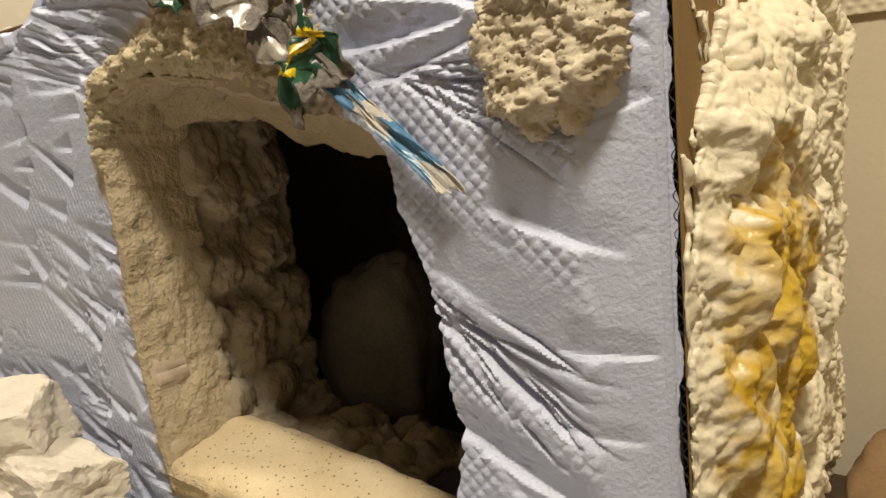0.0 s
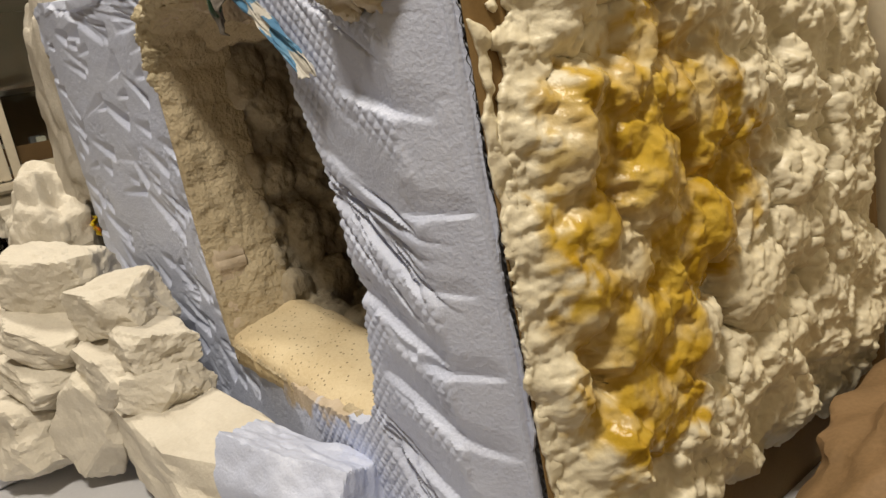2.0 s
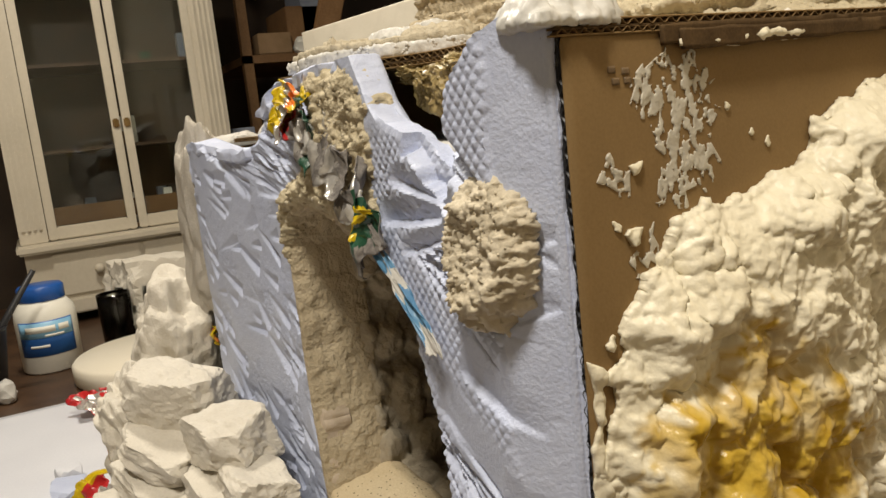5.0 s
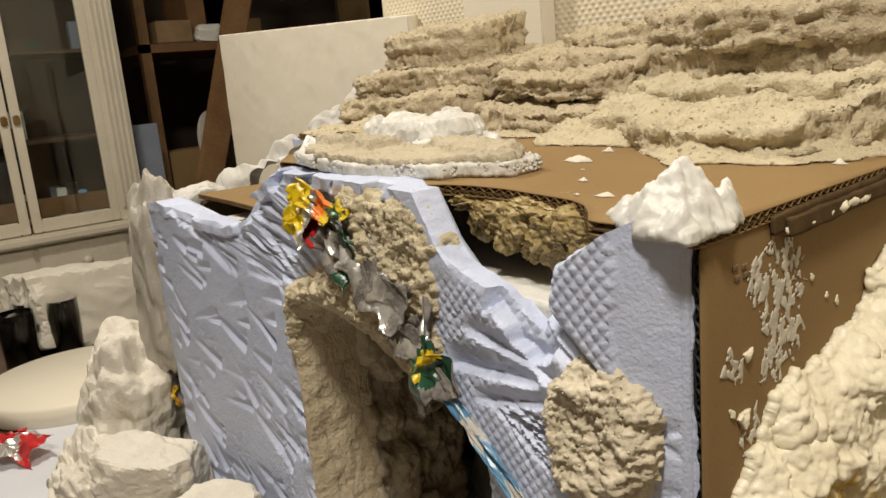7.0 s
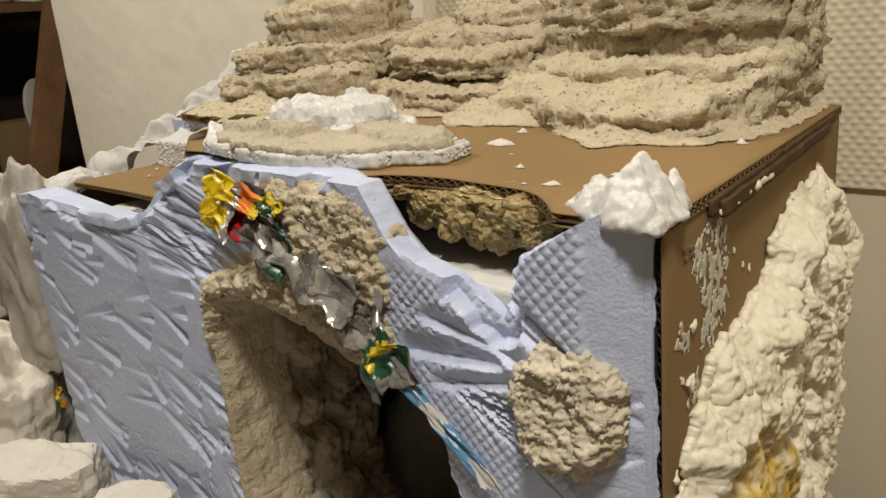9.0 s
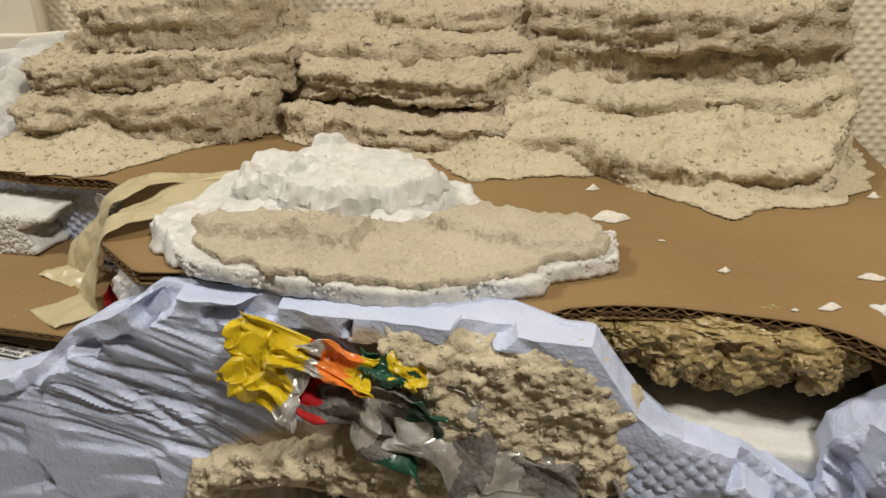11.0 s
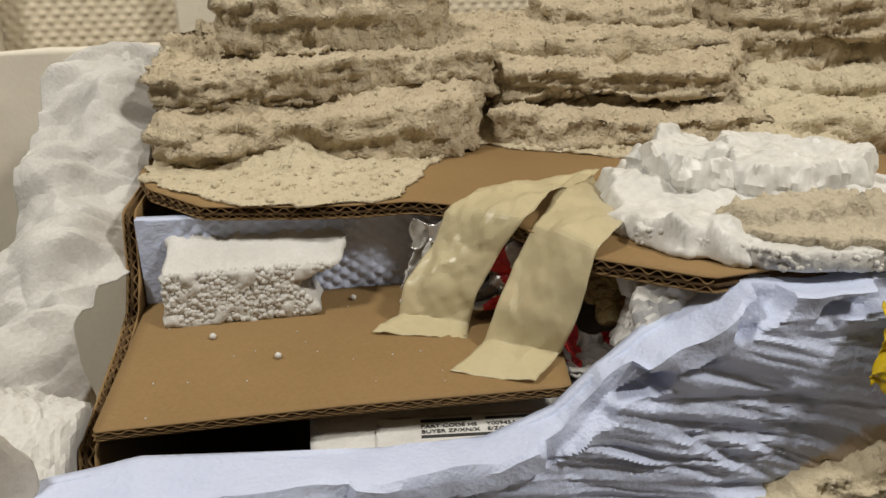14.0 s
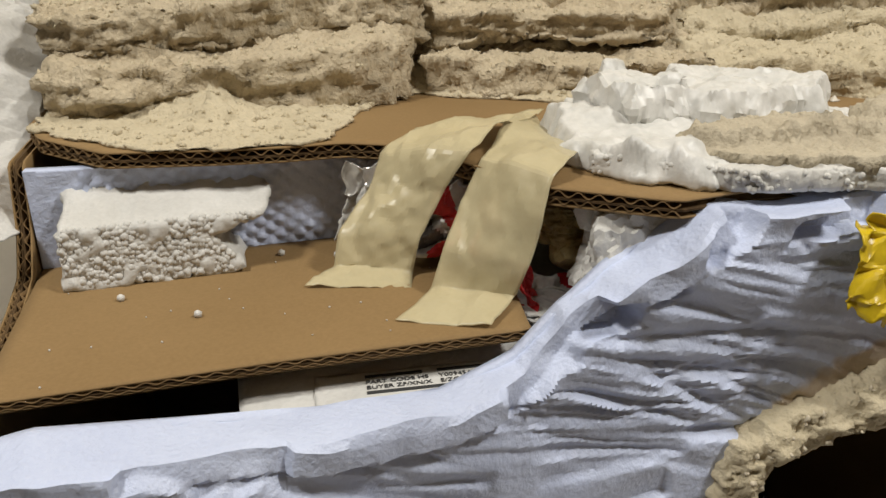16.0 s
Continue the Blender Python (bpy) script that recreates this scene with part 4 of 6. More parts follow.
splat("foam_smear", [(0.034, 0.34), (0.046, 0.352), (0.060, 0.37), (0.090, 0.382), (0.089, 0.402), (0.095, 0.420), (0.096, 0.431), (0.080, 0.444), (0.064, 0.442), (0.050, 0.434), (0.045, 0.417), (0.060, 0.402), (0.058, 0.384), (0.040, 0.364)], SIDE_O + SIDE_N * 0.0002, SIDE_U, Z, 0.0009, SMEAR, 22, "dried smear of foam on the cardboard side", "expanding foam", res=0.0006, jag=0.010, holes=1.0)
splat("foam_smear", [(0.022, 0.393), (0.026, 0.402), (0.043, 0.396), (0.038, 0.384), (0.030, 0.386)], SIDE_O + SIDE_N * 0.0002, SIDE_U, Z, 0.0010, SMEAR, 23, "small dried smear of foam on the cardboard side", "expanding foam", res=0.0008, jag=0.006, holes=1.0)


# ---- rock ledges on the top ----
def layer(name, poly, z, thick, mat, seed, parent, tilt=0.20, rough=0.0020, jag=0.004, rim=0.0024, under=0.25):
    poly = ragged(poly, 0.004, jag, seed, 34, 1)
    y0 = np.array(poly)[:, 1].min()

    def top(u, v, d):
        p = uv3(u, v)
        q = p * np.array([0.45, 1.0, 1.0])
        crumb = np.clip(0.6 - cells(p, 190, seed + 2), 0, 1) * np.clip(0.4 + 2 * fbm(p, 30, 2, seed + 4), 0, 1)
        steps = 0.5 * np.abs(fbm(q, 55, 3, seed + 8))
        return -tilt * (v - y0) - rough * fbm(q, 30, 5, seed, 0.65) - 0.0015 * crumb - 0.003 * steps + 0.0035 * np.clip(1 - d / 0.005, 0, 1) ** 2 * np.clip(0.5 + 1.2 * fbm(p, 45, 2, seed + 6), 0, 1.5)

    return sheet(name, poly, top, lambda u, v, d: thick + 0.004 * fbm(uv3(u, v), 30, 2, seed + 3), (0, 0, z), X, Y, 0.0016, mat, rows=9, rim=rim, rim_scale=70, parent=parent, seed=seed, undercut=under, swell=rubble(0.0026, 130, seed + 20, 0.0036, 0.0040, 300))


ledge = thing("rock_ledge", (-0.3, 0.25, 0.47), "stepped tan filler rock ledge covering the rear of the box top", "rock")
SKIN = [(-0.632, 0.176), (-0.612, 0.156), (-0.594, 0.134), (-0.576, 0.1225), (-0.549, 0.1190), (-0.512, 0.1185), (-0.497, 0.124), (-0.486, 0.156), (-0.473, 0.190), (-0.459, 0.208), (-0.449, 0.230), (-0.427, 0.238), (-0.415, 0.224), (-0.370, 0.204), (-0.345, 0.184), (-0.301, 0.200), (-0.264, 0.166),
        (-0.247, 0.170), (-0.214, 0.182), (-0.180, 0.192), (-0.158, 0.164), (-0.138, 0.154), (-0.113, 0.129), (-0.098, 0.148), (-0.073, 0.158), (-0.052, 0.172), (-0.036, 0.196), (-0.028, 0.226), (-0.030, 0.35), (-0.632, 0.35)]
sheet("ground_layer", ragged(SKIN, 0.004, 0.004, 2, 90), lambda u, v, d: 0.033 * u - 0.0008 - 0.45 * np.clip(d - 0.010 - 0.035 * np.clip((-0.44 - u) / 0.03, 0, 1), 0, 0.15) - 0.0035 * np.clip((np.abs((60 * d + 0.9 * fbm(uv3(u, v) * np.array([0.3, 1, 1]), 26, 3, 27)) % 1 - 0.5) - 0.25) / 0.06, -1, 1) * np.clip((d - 0.03 - 0.035 * np.clip((-0.44 - u) / 0.03, 0, 1)) / 0.02, 0, 1) - np.clip(d / 0.012, 0, 1) * (1 - 0.6 * np.clip((-0.45 - u) / 0.03, 0, 1) * np.clip((0.06 - d) / 0.02, 0, 1)) * (0.003 + 0.0038 * fbm(uv3(u, v) * np.array([0.5, 1, 1]), 45, 4, 17) + 0.0014 * fbm(uv3(u, v), 190, 3, 18) + 0.004 * np.clip(0.55 - cells(uv3(u, v), 170, 19), 0, 1)), lambda u, v, d: 0.033 * u, (0, 0, 0.4605), X, Y, 0.0017, GROUT_PALE, rows=2, parent=ledge, swell=rubble(0.0012, 160, 33, 0.003, 0, 280))
LAYERS = [
    ([(-0.625, 0.200), (-0.60, 0.188), (-0.55, 0.196), (-0.50, 0.196), (-0.47, 0.200), (-0.438, 0.220), (-0.425, 0.25), (-0.44, 0.28), (-0.625, 0.28)], 0.503, 0.020, GROUT),
    ([(-0.425, 0.240), (-0.39, 0.214), (-0.33, 0.202), (-0.29, 0.205), (-0.25, 0.198), (-0.235, 0.27), (-0.41, 0.28)], 0.490, 0.022, GROUT),
    ([(-0.255, 0.195), (-0.20, 0.190), (-0.15, 0.150), (-0.10, 0.132), (-0.04, 0.146), (-0.012, 0.19), (-0.008, 0.28), (-0.25, 0.28)], 0.482, 0.020, GROUT_PALE),
    ([(-0.628, 0.224), (-0.605, 0.206), (-0.55, 0.220), (-0.50, 0.232), (-0.45, 0.240), (-0.420, 0.252), (-0.41, 0.31), (-0.628, 0.31)], 0.529, 0.020, GROUT),
    ([(-0.418, 0.262), (-0.40, 0.240), (-0.36, 0.236), (-0.31, 0.224), (-0.27, 0.226), (-0.246, 0.250), (-0.236, 0.32), (-0.412, 0.32)], 0.517, 0.015, GROUT),
    ([(-0.24, 0.246), (-0.19, 0.232), (-0.15, 0.205), (-0.08, 0.208), (-0.03, 0.204), (-0.004, 0.236), (-0.006, 0.32), (-0.235, 0.32)], 0.505, 0.026, GROUT_PALE),
    ([(-0.61, 0.250), (-0.55, 0.238), (-0.46, 0.262), (-0.38, 0.270), (-0.30, 0.262), (-0.24, 0.270), (-0.18, 0.248), (-0.05, 0.236), (-0.006, 0.26), (-0.006, 0.345), (-0.61, 0.345)], 0.530, 0.03, GROUT),
    ([(-0.592, 0.248), (-0.572, 0.230), (-0.53, 0.226), (-0.50, 0.242), (-0.465, 0.256), (-0.446, 0.28), (-0.455, 0.335), (-0.592, 0.335)], 0.568, 0.026, GROUT),
    ([(-0.372, 0.308), (-0.34, 0.294), (-0.30, 0.290), (-0.262, 0.300), (-0.255, 0.34), (-0.37, 0.34)], 0.553, 0.02, GROUT),
    ([(-0.245, 0.276), (-0.20, 0.250), (-0.14, 0.226), (-0.06, 0.224), (-0.010, 0.244), (-0.010, 0.34), (-0.245, 0.34)], 0.556, 0.022, GROUT),
]
for k, (poly, z, th, m) in enumerate(LAYERS):
    # the right-hand half of the ledge steps back and ends short of the box edge
    poly = [(x - 0.032 * min(max((x + 0.25) / 0.24, 0), 1), min(y + 0.028 * min(max((x + 0.27) / 0.15, 0), 1), 0.345)) for x, y in poly]
    # most beds run down into the filler below; two hang free over a dark slot
    free = k in (3, 4)
    layer("stone_layer", poly, z, th if free else th + 0.005, m, 76 + 5 * k, ledge, tilt=0.17, under=1.2 if free else 0.55)



def crumbs(name, lo, hi, height, count, sizes, mat, seed, label, parent=None, axis="z"):
    """Loose grit stuck to a rough surface, as one mesh."""
    r = np.random.RandomState(seed)
    bm = bmesh.new()
    bmesh.ops.create_icosphere(bm, subdivisions=1, radius=1.0)
    b0 = np.array([q.co[:] for q in bm.verts])
    f0 = np.array([[q.index for q in g.verts] for g in bm.faces])
    bm.free()
    dg = bpy.context.evaluated_depsgraph_get()
    v, f = [], []
    for _ in range(count):
        a, c = r.uniform(lo[0], hi[0]), r.uniform(lo[1], hi[1])
        eye, way = ((a, c, height), (0, 0, -1)) if axis == "z" else ((a, height, c), (0, 1, 0))
        hit, at, nrm, _, ob, _ = scene.ray_cast(dg, Vector(eye), Vector(way), distance=0.25)
        if not hit or ob.name.split(".")[0] not in ("stone_layer", "ground_layer", "filler_patch", "filler_coat", "cave_floor"):
            continue
        s = sizes[0] + (sizes[1] - sizes[0]) * r.rand() ** 3
        q = b0 * s * r.uniform(0.6, 1.2, 3) * (1 + 0.3 * r.normal(size=(len(b0), 1)))
        f.append(f0 + len(v) * len(b0))
        v.append(q + np.array(at) + np.array(nrm) * s * -0.1)
    ob = place(name, mesh_from(name, np.concatenate(v), np.concatenate(f), mat, None, False), parent)
    return tagged(ob, label, "grit", kind="stuff")


bpy.context.view_layer.update()
crumbs("filler_grit", (-0.63, 0.11), (0.0, 0.345), 0.62, 6500, (0.0005, 0.0021), GROUT_PALE, 5, "loose tan grit stuck over the rock ledge")

# ---- polystyrene slab with filler, and white paste ----
slab = thing("coated_slab", (-0.29, 0.05, 0.475), "broken polystyrene slab with tan filler on top, lying on the box", "slab")
SLAB = [(-0.405, 0.044), (-0.389, 0.028), (-0.361, 0.005), (-0.319, 0.001), (-0.279, -0.004), (-0.248, -0.001), (-0.226, 0.010), (-0.198, 0.024), (-0.197, 0.034), (-0.169, 0.052), (-0.172, 0.080), (-0.195, 0.092), (-0.235, 0.105), (-0.27, 0.128), (-0.34, 0.128), (-0.386, 0.098), (-0.402, 0.062)]
sheet("polystyrene", ragged(SLAB, 0.003, 0.0026, 5, 60, 2), lambda u, v, d: 0.033 * u - 0.0088 + 0.0006 * np.clip(1 - d / 0.003, 0, 1) ** 2 - 0.0003 * fbm(uv3(u, v), 200, 2, 8), lambda u, v, d: 0.033 * u, (0, 0, 0.4605), X, Y, 0.0014, EPS, rows=4, rim=0.0008, rim_scale=300, parent=slab, label="white bead edge", swell=lambda q: 0.0008 * fbm(q, 300, 3, 98, 0.6))
rp = np.random.RandomState(15)
edge_pts = []
for a, b in zip(SLAB[:11], SLAB[1:12]):
    for _ in range(int(math.dist(a, b) / 0.0011) * 2):
        f, h = rp.rand(), rp.uniform(0.001, 0.0082)
        x = a[0] + (b[0] - a[0]) * f
        edge_pts.append((x + rp.uniform(-0.001, 0.001), a[1] + (b[1] - a[1]) * f + rp.uniform(0.0009, 0.0024), 0.4605 - 0.033 * x + h))
EDGE = np.array(edge_pts)
SLAB_TOP = [(-0.372, 0.044), (-0.376, 0.030), (-0.358, 0.012), (-0.319, 0.0035), (-0.279, -0.002), (-0.248, 0.001), (-0.226, 0.012), (-0.200, 0.027), (-0.199, 0.037), (-0.174, 0.054), (-0.176, 0.076), (-0.200, 0.082), (-0.240, 0.090), (-0.262, 0.070), (-0.295, 0.056), (-0.33, 0.062), (-0.350, 0.056)]
def coat(u, v, d):
    """Filler on the slab: a smooth skim with a crumbly raised shelf along its middle."""
    p = uv3(u, v)
    n = fbm(p, 60, 3, 12)
    shelf = np.clip((v - 0.026 - 0.006 * n) / 0.0025, 0, 1) * np.clip((-0.285 + 0.005 * n - u) / 0.003, 0, 1) + np.clip((v - 0.055 + 0.3 * (u + 0.25) - 0.005 * n) / 0.003, 0, 1) * np.clip((u + 0.262 + 0.004 * n) / 0.003, 0, 1)
    lips = np.exp(-(((v - 0.027 - 0.006 * n) / 0.004) ** 2)) * (u < -0.285)
    return 0.033 * u - 0.0122 - np.clip(d / 0.006, 0.2, 1) * (0.0055 * shelf + 0.006 * lips * np.abs(fbm(p, 110, 3, 13)) + 0.0030 * np.clip(0.6 - cells(p, 150, 14), 0, 1) * (0.35 + shelf) + 0.0010 * fbm(p, 150, 3, 9))


beads("bead_edge", EDGE, 0.0015, EPS, slab, 4, "coarse white beads of the broken edge")
sheet("filler_coat", ragged(SLAB_TOP, 0.003, 0.0036, 6, 90), coat, lambda u, v, d: 0.033 * u - 0.007, (0, 0, 0.4605), X, Y, 0.0013, COAT, rows=2, parent=slab, swell=rubble(0.0010, 220, 43, 0.003, 0, 300))
PASTE = [(-0.412, 0.066), (-0.398, 0.100), (-0.392, 0.124), (-0.374, 0.150), (-0.338, 0.162), (-0.306, 0.150), (-0.273, 0.131), (-0.243, 0.117), (-0.250, 0.082), (-0.274, 0.063), (-0.300, 0.051), (-0.330, 0.057), (-0.350, 0.045), (-0.364, 0.020), (-0.372, 0.012), (-0.386, 0.024), (-0.403, 0.042)]
LUMP = [(-0.372, 0.078), (-0.380, 0.118), (-0.360, 0.138), (-0.352, 0.152), (-0.322, 0.152), (-0.304, 0.136), (-0.290, 0.134), (-0.262, 0.112), (-0.262, 0.088), (-0.282, 0.070), (-0.31, 0.064), (-0.345, 0.072)]


def paste_top(u, v, d):
    p = uv3(u, v)
    q = p + 0.006 * np.stack([fbm(p, 40, 2, 3), fbm(p, 40, 2, 4), 0 * u], 1)
    return 0.033 * u - 0.0108 * np.clip(0.3 + d / 0.005, 0, 1) - (0.0030 * np.clip(0.3 + 1.5 * fbm(q, 45, 3, 7), 0, 1.5) + 0.0016 * crumple(q, 40, 6)) * np.clip(d / 0.004, 0, 1) - 0.0006 * fbm(p, 200, 2, 9)


def lump_top(u, v, d):
    """A torn flat-topped lump, higher at its back, with plates broken out of it."""
    p = uv3(u, v)
    plate = np.clip((crumple(p, 22, 12) + 0.35) / 0.10, 0, 1)
    return 0.033 * u - 0.0175 - (0.004 + 0.0050 * plate + 0.03 * np.clip(v - 0.09, 0, 0.06)) * np.clip(0.25 + d / 0.004, 0, 1) - 0.0022 * crumple(p, 50, 15) - 0.0010 * fbm(p, 170, 3, 16)


paste = thing("white_paste", (-0.33, 0.09, 0.4715), "lump of glossy white filler smeared over the slab and cardboard", "filler")
sheet("smear", ragged(PASTE, 0.003, 0.004, 14, 90), paste_top, lambda u, v, d: 0.033 * u, (0, 0, 0.4605), X, Y, 0.0013, WHITE_PASTE, rows=3, rim=0.001, parent=paste, swell=lambda q: 0.0012 * fbm(q, 160, 3, 98))
sheet("torn_lump", ragged(LUMP, 0.003, 0.005, 15, 80), lump_top, lambda u, v, d: 0.033 * u - 0.009, (0, 0, 0.4605), X, Y, 0.0011, WHITE_PASTE, rows=5, rim=0.0022, rim_scale=110, parent=paste, crease=24, swell=lambda q: 0.0014 * crumple(q, 60, 99) + 0.0009 * fbm(q, 220, 3, 97))

# white drip heap on the front corner
TUFT = [(-0.062, 0.044), (-0.054, 0.028), (-0.050, 0.010), (-0.036, -0.004), (-0.012, -0.009), (0.004, -0.008), (0.003, 0.012), (-0.001, 0.032), (-0.010, 0.046), (-0.03, 0.050), (-0.05, 0.050)]


def heap(u, v, d):
    p = uv3(u, v)
    q = p + 0.004 * np.stack([fbm(p, 70, 2, 5), fbm(p, 70, 2, 6), 0 * u], 1)
    h = 0.003 + 0 * u
    for cu, cv, r, hi in ((-0.022, 0.016, 0.025, 0.006), (-0.018, 0.014, 0.018, 0.011), (-0.017, 0.014, 0.0135, 0.016), (-0.016, 0.014, 0.009, 0.021), (-0.0155, 0.0135, 0.005, 0.025), (-0.005, 0.034, 0.010, 0.009), (-0.007, 0.040, 0.006, 0.011), (-0.036, 0.006, 0.013, 0.007), (-0.048, 0.028, 0.010, 0.006), (-0.055, 0.042, 0.007, 0.005), (-0.030, 0.040, 0.014, 0.008), (-0.004, -0.003, 0.008, 0.008), (-0.020, -0.004, 0.010, 0.008)):
        s = ((q[:, 0] - cu) ** 2 + (q[:, 1] - cv) ** 2) / (r * r)
        h = np.maximum(h, hi * np.maximum(1 - s**2, 0) ** 0.4)
    return -(h + 0.0022 * domes(q, 150, 3) + 0.0012 * fbm(p, 260, 2, 4)) * np.clip(0.12 + d / 0.006, 0, 1)


tagged(sheet("filler_mound", ragged(TUFT, 0.003, 0.003, 8, 130), heap, flat(0.004), (0, 0, 0.4615), X, Y, 0.0010, WHITE_PASTE, rows=3, rim=0.002, swell=lambda q: 0.0016 * domes(q, 130, 88) + 0.0014 * domes(q, 260, 89) + 0.0008 * fbm(q, 300, 3, 87) - 0.002), "pointed heap of white filler on the box corner", "filler")

# ---- things in the open tray ----
blue_liner = sheet("blue_liner", [(-0.627, 0.424), (-0.455, 0.424), (-0.455, 0.468), (-0.54, 0.4695), (-0.627, 0.4725)], lambda u, v, d: -0.0016 * np.abs(np.cos((0.8 * u + v) / 0.0072 * np.pi) * np.cos((0.8 * u - v) / 0.0072 * np.pi)) * np.clip(1.1 + 1.2 * fbm(uv3(u, v), 40, 2, 4), 0.3, 1.3) * np.clip((u + 0.612) / 0.01, 0, 1) + 0.0008 * fbm(uv3(u, v), 60, 3, 2), flat(0.006), (0, 0.132, 0), X, Z, 0.0010, FOAM_BLUE, rows=2)
tagged(blue_liner, "embossed pale blue foam strip at the back of the tray", "foam sheet")



block = thing("polystyrene_block", (-0.57, 0.115, 0.4275), "broken white polystyrene block with coarse beads on a cardboard flap", "polystyrene")
blk = [(-0.614, 0.4278), (-0.545, 0.4278), (-0.540, 0.431), (-0.548, 0.440), (-0.553, 0.4455), (-0.544, 0.4485), (-0.531, 0.4515), (-0.526, 0.458), (-0.530, 0.4615), (-0.558, 0.4625), (-0.612, 0.461)]
sheet("body", ragged(blk, 0.003, 0.0008, 3, 200), lambda u, v, d: 0.10 * (v - 0.4278) + 3.4 * np.maximum(v - 0.4535, 0) + 0.0015 * fbm(uv3(u, v), 250, 2, 3), flat(0.034), (0, 0.1005, 0), X, Z, 0.0016, EPS, rows=4, rim=0.0025, rim_scale=260, parent=block, swell=lambda q: 0.0014 * fbm(q, 120, 3, 71))
rb = np.random.RandomState(5)
pts = []
while len(pts) < 1000:
    u, v = rb.uniform(-0.612, -0.53), rb.uniform(0.429, 0.4535)
    if signed(np.array([[u, v]]), np.array(blk))[0] > 0.0008:
        pts.append((u, 0.1002 + 0.10 * (v - 0.4278) + rb.uniform(0, 0.0012), v))
beads("bead_face", np.array(pts) + np.array([0, 0.0012, 0]), 0.0020, EPS, block, 6)
for q in ((-0.524, 0.115), (-0.56, 0.06), (-0.50, 0.105), (-0.59, 0.085)):
    tagged(beads("polystyrene_bead", np.array([(q[0], q[1], 0.4292)]), 0.0018, EPS, None, 3), "single loose white polystyrene bead", "bead", "loose beads")


rd = np.random.RandomState(77)
dust = np.column_stack([rd.uniform(-0.62, -0.45, 60), rd.uniform(0.02, 0.12, 60), np.full(60, 0.4283)])[:26]
tagged(beads("polystyrene_dust", dust, 0.0004, EPS, None, 7), "fine white polystyrene crumbs scattered on the cardboard flap", "crumbs", kind="stuff")


def ribbon(name, left, right, mat, seed, label, category, n=100, m=26, wrinkle=0.0010):
    """A strip of tape between two edge paths of matching points."""
    L, R = np.array(left, float), np.array(right, float)
    t = np.linspace(0, 1, len(L))
    s = np.linspace(0, 1, n)

    def along(E):
        q = np.stack([np.interp(s, t, E[:, i]) for i in range(3)], 1)
        k = np.array([1, 2, 1]) / 4
        for _ in range(3):
            q[1:-1] = k[0] * q[:-2] + k[1] * q[1:-1] + k[2] * q[2:]
        return q

    a, b = along(L), along(R)
    v = np.concatenate([a + (b - a) * w for w in np.linspace(0, 1, m)]).reshape(m, n, 3)
    nrm = np.cross(b - a, np.gradient((a + b) / 2, axis=0))
    nrm /= np.linalg.norm(nrm, axis=1, keepdims=True)
    nrm *= np.sign(nrm[:, 2:3] + 1e-9)
    flatv = v.reshape(-1, 3)
    w = 0.3 * wrinkle * fbm(flatv, 90, 2, seed) + 0.3 * wrinkle * np.abs(fbm(flatv * np.array([1, 1, 0.4]), 160, 2, seed + 3))
    w = w + 2.0 * wrinkle * crumple(flatv, 24, seed + 9) + 1.1 * wrinkle * crumple(flatv, 55, seed + 10) + 0.35 * wrinkle * crumple(flatv, 120, seed + 11)
    arch = np.sin(np.linspace(0, np.pi, m))[:, None] * np.sin(np.linspace(0, np.pi, n))[None] * 0.003
    v = v + nrm[None] * (w.reshape(m, n) + arch + 0.0006)[..., None]
    i, j = np.meshgrid(np.arange(m - 1), np.arange(n - 1), indexing="ij")
    i, j = i.ravel(), j.ravel()
    f = np.stack([i * n + j, (i + 1) * n + j, (i + 1) * n + j + 1, i * n + j + 1], 1)
    ob = place(name, mesh_from(name, v.reshape(-1, 3), f, mat, None, True, 9))
    so = ob.modifiers.new("thickness", "SOLIDIFY")
    so.thickness = 0.0003
    return tagged(ob, label, category)


ribbon("tape_strip", [(-0.389, 0.158, 0.4745), (-0.424, 0.097, 0.484), (-0.443, 0.069, 0.478), (-0.452, 0.066, 0.463), (-0.464, 0.055, 0.446), (-0.470, 0.052, 0.4305), (-0.489, 0.033, 0.4288)],
       [(-0.394, 0.078, 0.4745), (-0.416, 0.042, 0.482), (-0.426, 0.034, 0.477), (-0.431, 0.030, 0.462), (-0.436, 0.030, 0.446), (-0.441, 0.034, 0.4305), (-0.457, 0.016, 0.4288)], TAPE, 3, "wide strip of masking tape stuck over the packet and flap", "tape")
ribbon("tape_strip", [(-0.418, 0.138, 0.4765), (-0.459, 0.121, 0.480), (-0.478, 0.106, 0.474), (-0.484, 0.100, 0.461), (-0.500, 0.090, 0.445), (-0.504, 0.085, 0.431), (-0.518, 0.074, 0.4288)],
       [(-0.384, 0.146, 0.4765), (-0.424, 0.092, 0.486), (-0.446, 0.070, 0.480), (-0.457, 0.074, 0.464), (-0.469, 0.072, 0.446), (-0.473, 0.072, 0.431), (-0.476, 0.061, 0.4288)], TAPE, 9, "strip of masking tape pressed over the cut cardboard edge", "tape", wrinkle=0.0012)


